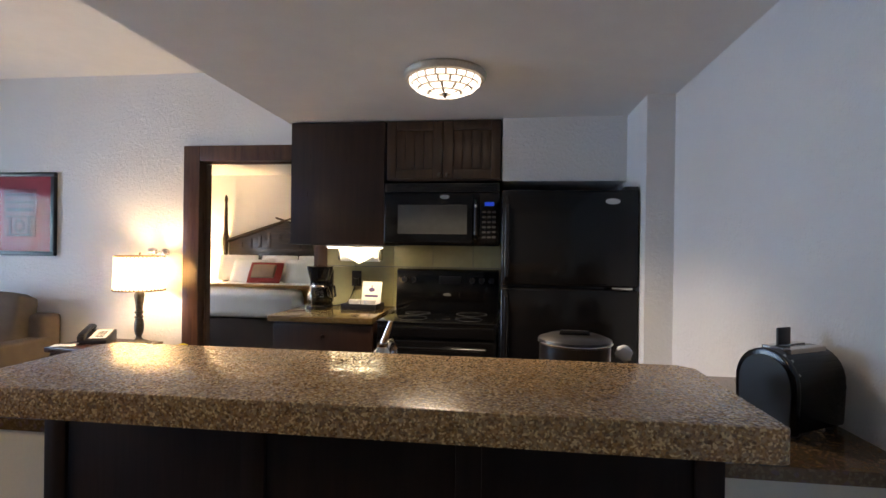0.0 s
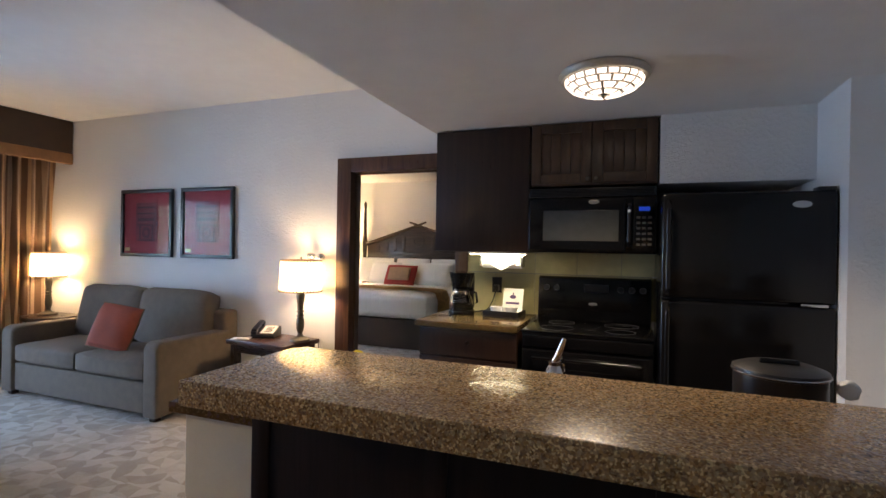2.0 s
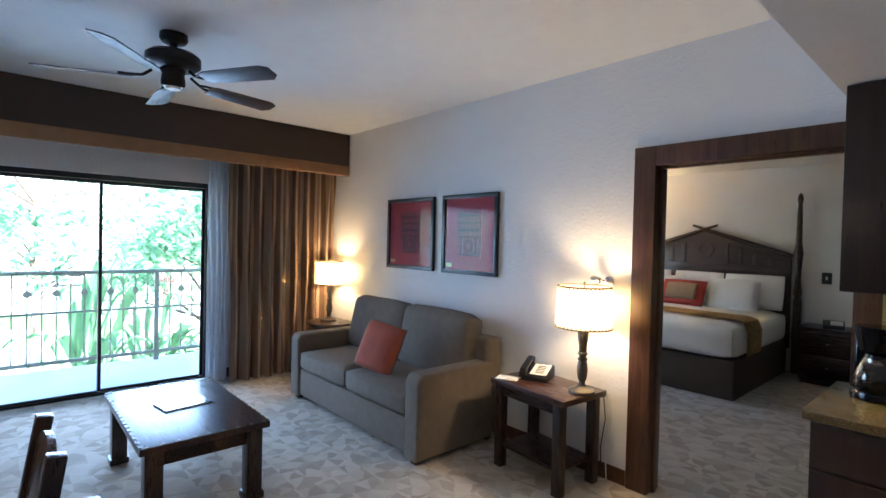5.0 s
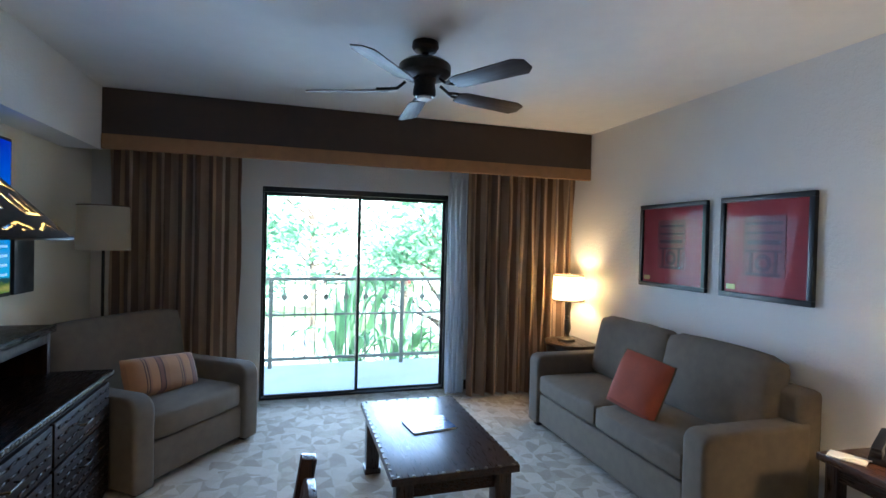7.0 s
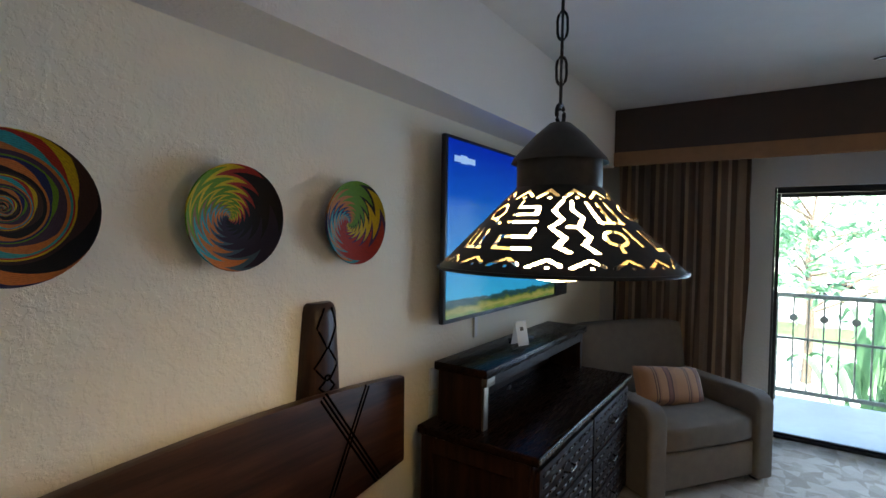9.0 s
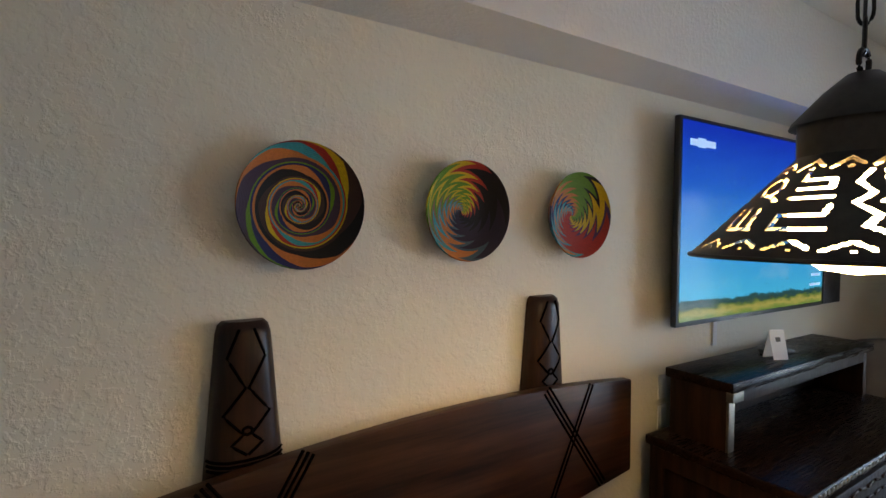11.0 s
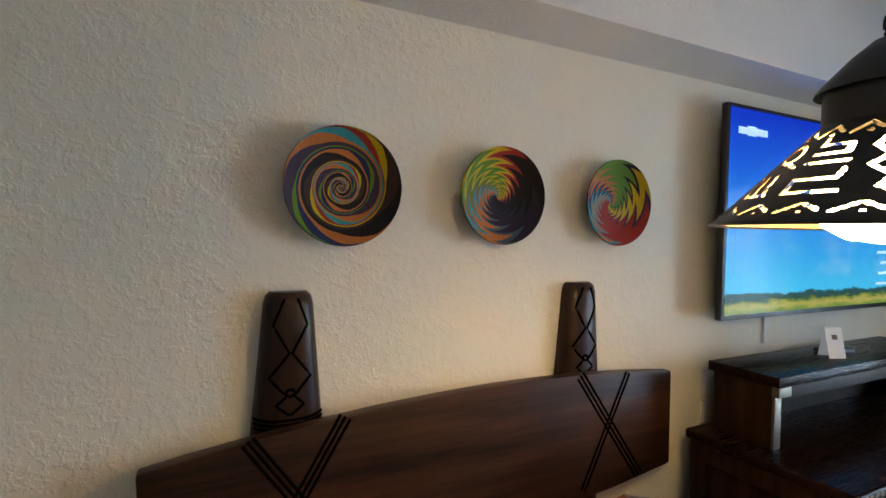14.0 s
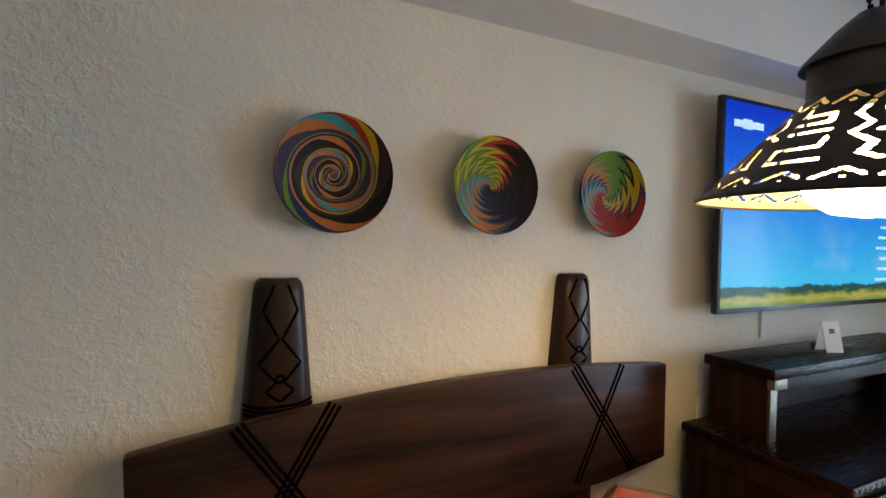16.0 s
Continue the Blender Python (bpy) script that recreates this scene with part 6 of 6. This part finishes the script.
# breakfast bar
KW = plain("knee_wall_paint", (0.70, 0.68, 0.63), 0.8, grain=140, vary=0.04, relief=0.3)
bw = thing("bar_counter", pose(0, 0, 0), "breakfast bar with white knee wall and dark wood front panel", "counter")
part("knee_wall", block(-1.03, XE - 0.002, 2.13, 2.25, 0, 0.878), KW, bw, "off-white knee wall")
part("front_panel", block(-0.715, 0.885, 2.095, 2.128, 0.0, 1.008, 0.004), PANEL, bw, "dark wood front panel")
for px in (-0.70, -0.17, 0.35, 0.87):
    part("stile", block(px - 0.03, px + 0.03, 2.083, 2.094, 0.02, 1.0, 0.003), PANEL, bw)
part("riser", block(-0.70, 0.87, 2.13, 2.28, 0.912, 1.008), CABINET, bw)
part("cabinet_body", block(-1.02, XE - 0.004, 2.252, 2.84, 0.09, 0.878, 0.003), CABINET, bw)
for k in range(4):
    d = part("cabinet_door", block(-1.0 + 0.57 * k, -0.45 + 0.57 * k, 2.841, 2.86, 0.12, 0.86, 0.004), CABINET, bw)
    part("knob", xform(lathe([(0, 0), (0.006, 0), (0.013, 0.018), (0, 0.026)], 14), pose(-0.49 + 0.57 * k, 2.86, 0.75, -90)), PEWTER, d)
# lower granite slab with a sink opening
SX0, SX1, SY_0, SY_1 = -0.20, 0.42, 2.46, 2.80
bm = bmesh.new()
xs, ys = (-1.07, SX0, SX1, XE - 0.003), (2.10, SY_0, SY_1, 2.885)
g = [[bm.verts.new((x, y, 0.91)) for y in ys] for x in xs]
for i in range(3):
    for j in range(3):
        if (i, j) != (1, 1):
            bm.faces.new((g[i][j], g[i + 1][j], g[i + 1][j + 1], g[i][j + 1]))
bmesh.ops.recalc_face_normals(bm, faces=bm.faces)
bmesh.ops.solidify(bm, geom=list(bm.faces), thickness=0.031)
if max(v.co.z for v in bm.verts) > 0.92:
    bmesh.ops.translate(bm, verts=bm.verts, vec=(0, 0, -0.031))
single("lower_countertop", bm, DIM_GRANITE, "polished brown granite worktop behind the bar", "countertop")
bar = thing("bar_countertop", pose(0.085, 2.09, 1.009), "raised speckled brown granite countertop with eased corners", "countertop")
pts = [(-0.835, -0.235), (0.815, -0.235), (0.825, -0.225), (0.825, 0.19), (0.79, 0.225), (-0.80, 0.225), (-0.835, 0.19)]
part("slab", prism(pts, 0.064, "z", 0.0, 0.007), GRANITE, bar)
sk = thing("sink", pose(0.11, 2.63, 0.75), "dark undermounted kitchen sink bowl", "sink")
part("bowl", box(box(box(box(block(-0.31, 0.31, -0.17, 0.17, 0, 0.006), -0.31, 0.31, -0.17, -0.164, 0.006, 0.128), -0.31, 0.31, 0.164, 0.17, 0.006, 0.128), -0.31, -0.304, -0.164, 0.164, 0.006, 0.128), 0.304, 0.31, -0.164, 0.164, 0.006, 0.128), plain("dark_sink", (0.09, 0.08, 0.07), 0.3, 0.6, grain=120), sk)
part("drain", lathe([(0, 0.006), (0.04, 0.006), (0.038, 0.010), (0, 0.011)], 20), CHROME, sk)
fc = thing("faucet", pose(0.06, 2.435, 0.91), "pewter kitchen faucet with a lever handle", "faucet")
part("body", lathe([(0, 0), (0.030, 0), (0.030, 0.01), (0.020, 0.018), (0.018, 0.07), (0.027, 0.09), (0.030, 0.12), (0.022, 0.145), (0.016, 0.155), (0.018, 0.165), (0, 0.17)], 24), CHROME, fc)
part("spout", tube([(0, 0.0, 0.10), (0, 0.05, 0.14), (0, 0.12, 0.145), (0, 0.16, 0.12), (0, 0.165, 0.10)], [0.014, 0.014, 0.013, 0.012, 0.013], 12), CHROME, fc)
part("lever", tube([(0, 0, 0.16), (0.012, -0.005, 0.19), (0.028, -0.01, 0.235)], [0.011, 0.010, 0.007], 10), CHROME, fc)
ib = thing("ice_bucket", pose(0.655, 2.60, 0.91), "dark brushed ice bucket with a lid and plastic liner", "ice bucket")
BUCK = plain("dark_brushed_steel", (0.045, 0.043, 0.042), 0.32, 0.6, grain=200, vary=0.15)
part("body", lathe([(0, 0), (0.108, 0), (0.112, 0.01), (0.112, 0.155), (0.0, 0.156)], 40), BUCK, ib)
part("lid", lathe([(0.114, 0.156), (0.117, 0.16), (0.115, 0.172), (0.09, 0.182), (0, 0.185)], 40), BUCK, ib)
part("band", ring(0.1165, 0.162, 0.003, 48), CHROME, ib, "polished rim")
part("handle", prism([(-0.05, 0.183), (0.05, 0.183), (0.045, 0.198), (-0.045, 0.198)], 0.012, "y", -0.006, 0.004), BUCK, ib)
part("liner", xform(cushion(0.05, 0.03, 0.05, 0.6, 8, seed=3), pose(0.132, -0.03, 0.118, 20, 35, 0)), PAPER, ib, "crumpled white plastic liner")
to = thing("toaster", pose(1.190, 2.375, 0.91, 0, 0, -60) @ Matrix.Diagonal((0.84, 0.84, 1.02, 1)), "glossy black two-slice toaster on the lower worktop", "toaster")
prof = [(-0.088, 0.014), (-0.093, 0.11)] + [(-0.093 * math.cos(a), 0.11 + 0.098 * math.sin(a) ** 0.8) for a in [math.pi * k / 16 for k in range(1, 16)]] + [(0.093, 0.11), (0.088, 0.014)]
part("body", prism(prof, 0.225, "y", -0.115, 0.010), BLACK, to)
part("end_plate", prism([(p[0] * 1.03, 0.008 + (p[1] - 0.012) * 1.03) for p in prof], 0.022, "y", -0.137, 0.007), BLACK, to)
part("end_face", prism([(p[0] * 0.86, 0.022 + (p[1] - 0.012) * 0.88) for p in prof], 0.004, "y", -0.1415), BLACKMAT, to)
part("slot", block(-0.045, -0.017, -0.085, 0.085, 0.196, 0.2095), CHROME, to)
part("slot", block(0.017, 0.045, -0.085, 0.085, 0.196, 0.2095), CHROME, to)
part("lever", block(-0.075, -0.067, 0.030, 0.095, 0.180, 0.245, 0.003), BLACKMAT, to)
for sx in (-1, 1):
    for sy in (-1, 1):
        part("foot", block(sx * 0.06 - 0.012, sx * 0.06 + 0.012, sy * 0.09 - 0.012, sy * 0.09 + 0.012, 0, 0.016, 0.004), BLACKMAT, to)
for k in range(4):
    a = radians(58 - 11 * k)
    part("button", xform(lathe([(0, 0), (0.0045, 0), (0.004, 0.003), (0, 0.004)], 12), pose(0.092 * math.cos(a), -0.122 + 0.012 * (k % 2), 0.112 + 0.100 * math.sin(a), 0, 60, 0)), CHROME, to)
single("tumbler", lathe([(0, 0), (0.03, 0), (0.036, 0.10), (0.034, 0.10), (0.028, 0.004), (0, 0.004)], 24), plain("pale_blue_plastic", (0.45, 0.62, 0.66), 0.35, grain=60, vary=0.04), "pale blue tumbler on the worktop", "tumbler", m=pose(-0.535, 2.46, 0.91))
single("sponge", prism([(-0.075, 0), (0.075, 0), (0.055, 0.055), (0.012, 0.138), (-0.012, 0.143), (-0.06, 0.045)], 0.05, "y", -0.025, 0.010), plain("yellow_sponge", (0.75, 0.58, 0.02), 0.95, grain=140, vary=0.2, relief=0.6, dist=0.003), "yellow cleaning cloth propped by the tumbler", "sponge", m=pose(-0.59, 2.42, 0.91, 0, 0, 15))

# ceiling lamp of shell pieces
kl = thing("ceiling_lamp", pose(0.135, 3.29, LO), "round flush ceiling lamp of leaded shell pieces, lit", "ceiling lamp")
part("rim", lathe([(0, 0), (0.190, 0), (0.198, -0.010), (0.196, -0.024), (0.186, -0.034), (0.172, -0.034), (0.168, -0.02), (0, -0.02)], 56), plain("pale_pewter", (0.50, 0.45, 0.36), 0.4, 0.35, grain=80, vary=0.2), kl, "pale pewter rim")
SHELL = glow("lit_shell", (1.0, 0.87, 0.66), KLIGHT)
lamp("ceiling_lamp_light", "AREA", 1.4, (1.0, 0.84, 0.60), look((0.135, 3.29, LO - 0.122), (0.135, 3.2901, 0)), 0.24).data.spread = radians(118)
prof = lambda f: (0.172 * math.cos(f), -0.034 - 0.068 * math.sin(f))
part("leading", lathe([(prof(f)[0] - 0.006, prof(f)[1] + 0.006) for f in [math.pi / 2 * k / 8 for k in range(9)]], 48), PEWTER, kl)
for ri, (f0, f1, n) in enumerate(((0.05, 0.33, 22), (0.41, 0.68, 17), (0.76, 1.05, 12), (1.13, 1.40, 6))):
    for k in range(n):
        a0, a1 = 2 * math.pi * (k + 0.10 + 0.5 * (ri % 2)) / n, 2 * math.pi * (k + 0.90 + 0.5 * (ri % 2)) / n
        bm = bmesh.new()
        g = []
        for f in (f0, (f0 + f1) / 2, f1):
            r, zz = prof(f)
            g.append([bm.verts.new((r * math.cos(a), r * math.sin(a), zz - (0.003 if f == (f0 + f1) / 2 else 0))) for a in (a0, (a0 + a1) / 2, a1)])
        for i in (0, 1):
            for j in (0, 1):
                bm.faces.new((g[i][j], g[i][j + 1], g[i + 1][j + 1], g[i + 1][j]))
        part("shell", bm, SHELL, kl, "glowing shell piece" if k == 0 and ri == 0 else "")
part("finial", lathe([(0, -0.118), (0.008, -0.111), (0.010, -0.101), (0.02, -0.096), (0.0, -0.092)], 14), PEWTER, kl)

# ---------------------------------------------------------------- bedroom
bd = thing("bed", pose(-3.29, 7.05, 0), "large bed with a dark carved headboard and white bedding", "bed")
part("base", block(-1.01, 1.0, 0.05, 1.93, 0.0, 0.40, 0.01), plain("brown_bed_skirt", (0.075, 0.048, 0.032), 0.8, grain=120, vary=0.15), bd, "dark brown bed base")
part("mattress", xform(soft_block(2.02, 1.95, 0.36, 0.10, 0.02, 1, 10), pose(0, 0.98, 0.40)), WHITE, bd, "white duvet over the mattress")
RUN = plain("gold_patterned_runner", (0.62, 0.38, 0.13), 0.7, grain=22, vary=0.5, relief=0.3)
bm = bmesh.new()
pr = [(-1.035, 0.42), (-1.04, 0.66), (-1.0, 0.765), (-0.9, 0.79), (0, 0.797), (0.9, 0.79), (1.0, 0.765), (1.04, 0.66), (1.035, 0.42)]
a = [bm.verts.new((x, 0.30, z)) for x, z in pr]
b = [bm.verts.new((x, 0.78, z)) for x, z in pr]
for i in range(len(pr) - 1):
    bm.faces.new((a[i], a[i + 1], b[i + 1], b[i]))
bmesh.ops.solidify(bm, geom=list(bm.faces), thickness=0.008)
part("runner", bm, RUN, bd, "gold patterned bed runner")
HB = wood("headboard_wood", (0.030, 0.015, 0.010), (0.085, 0.045, 0.028), 0.4, 0)
hb = part("headboard", prism([(-1.02, 0.3), (1.02, 0.3), (1.02, 1.43), (0.62, 1.56), (0.12, 1.78), (-0.12, 1.78), (-0.62, 1.56), (-1.02, 1.43)], 0.05, "y", 1.93, 0.012), HB, bd, "dark carved gabled headboard")
for sx in (-1, 1):
    part("cornice", tube([(sx * 1.03, 1.92, 1.45), (sx * 0.6, 1.91, 1.59), (sx * -0.16, 1.91, 1.85)], [0.035, 0.035, 0.016], 8), HB, hb)
    for k in range(4):
        part("carving", block(sx * (0.28 + 0.17 * k) - 0.03, sx * (0.28 + 0.17 * k) + 0.03, 1.915, 1.93, 1.33, 1.60 - 0.055 * k, 0.006), HB, hb)
    part("post", lathe([(0, 0), (0.045, 0), (0.045, 0.9), (0.035, 0.95), (0.045, 1.0), (0.03, 1.2), (0.042, 1.4), (0.05, 1.5), (0.032, 1.62), (0.028, 2.0), (0.02, 2.1), (0.032, 2.17), (0.02, 2.22), (0, 2.25)], 20, at=(sx * 1.09, 1.95, 0)), HB, bd, "turned bed post")
part("rail", block(-0.98, 0.98, 1.91, 1.93, 1.24, 1.31, 0.006), HB, hb)
part("medallion", xform(lathe([(0.07, 0), (0.12, 0), (0.12, 0.014), (0.07, 0.014), (0.07, 0)], 24), pose(0, 1.93, 1.52, 90)), HB, hb)
for i, (px, py, pz, rx, w) in enumerate(((-0.70, 1.70, 0.99, -16, 0.66), (0.0, 1.72, 0.99, -16, 0.66), (0.68, 1.70, 0.99, -16, 0.66), (-0.42, 1.52, 0.93, -24, 0.60), (0.50, 1.52, 0.93, -24, 0.60))):
    q = thing("bed_pillow", pose(-3.29 + px, 7.05 + py, pz, rx, 0, 4 * (-1) ** i), "plump white pillow propped on the bed", "pillow", "bed pillows")
    part("cover", xform(cushion(w, 0.44, 0.17, 0.45, 14, seed=i), pose(0, 0.06, 0, 90)), WHITE, q)
dp = thing("accent_pillow", pose(-3.33, 8.40, 0.93, -26, 0, -4), "tan and red bordered accent pillow on the bed", "pillow")
part("cover", xform(cushion(0.58, 0.36, 0.14, 0.45, 14), pose(0, 0.05, 0, 90)), plain("red_border_cloth", (0.33, 0.035, 0.025), 0.85, grain=200), dp, "red bordered cover")
part("panel", xform(cushion(0.45, 0.26, 0.175, 0.3, 12), pose(0, 0.050, 0.0, 90)), plain("tan_panel_cloth", (0.34, 0.22, 0.13), 0.85, grain=200), dp, "tan centre panel")


def nightstand(m):
    n = thing("nightstand", m, "dark wooden nightstand beside the bed", "nightstand", "nightstands")
    part("body", block(-0.28, 0.28, -0.22, 0.22, 0.05, 0.62, 0.006), ESPRESSO, n)
    part("top", block(-0.30, 0.30, -0.24, 0.24, 0.62, 0.65, 0.006), ESPRESSO, n)
    for z0 in (0.08, 0.35):
        d = part("drawer", block(-0.26, 0.26, -0.238, -0.22, z0, z0 + 0.25, 0.005), ESPRESSO, n)
        part("knob", xform(lathe([(0, 0), (0.012, 0.01), (0, 0.02)], 12), pose(0, -0.238, z0 + 0.13, 90)), PEWTER, d)
    part("plinth", block(-0.26, 0.26, -0.20, 0.20, 0, 0.051), ESPRESSO, n)
    return n


ns = nightstand(pose(-1.80, 8.78, 0))
copy_thing(ns, pose(-4.78, 8.78, 0))
table_lamp(pose(-4.78, 8.78, 0.65), 0.95, 9.0)
ph2 = thing("bedside_telephone", pose(-1.78, 8.70, 0.65, 0, 0, 10), "black bedside telephone with a white card", "telephone")
part("body", prism([(-0.085, 0), (0.105, 0), (0.105, 0.085), (-0.085, 0.03)], 0.20, "x", -0.10, 0.006), BLACKMAT, ph2)
part("card", xform(block(-0.03, 0.085, -0.06, 0.06, 0, 0.002), pose(0, 0.012, 0.062, 16)), PAPER, ph2)
sw = thing("switch_plate", pose(-1.93, 9.1, 1.20), "dark wall switch plate beside the bed", "switch")
part("plate", block(-0.05, 0.05, -0.008, 0, -0.07, 0.07, 0.003), BLACKMAT, sw)
part("toggle", block(-0.01, 0.01, -0.014, -0.008, -0.02, 0.02, 0.002), PAPER, sw)
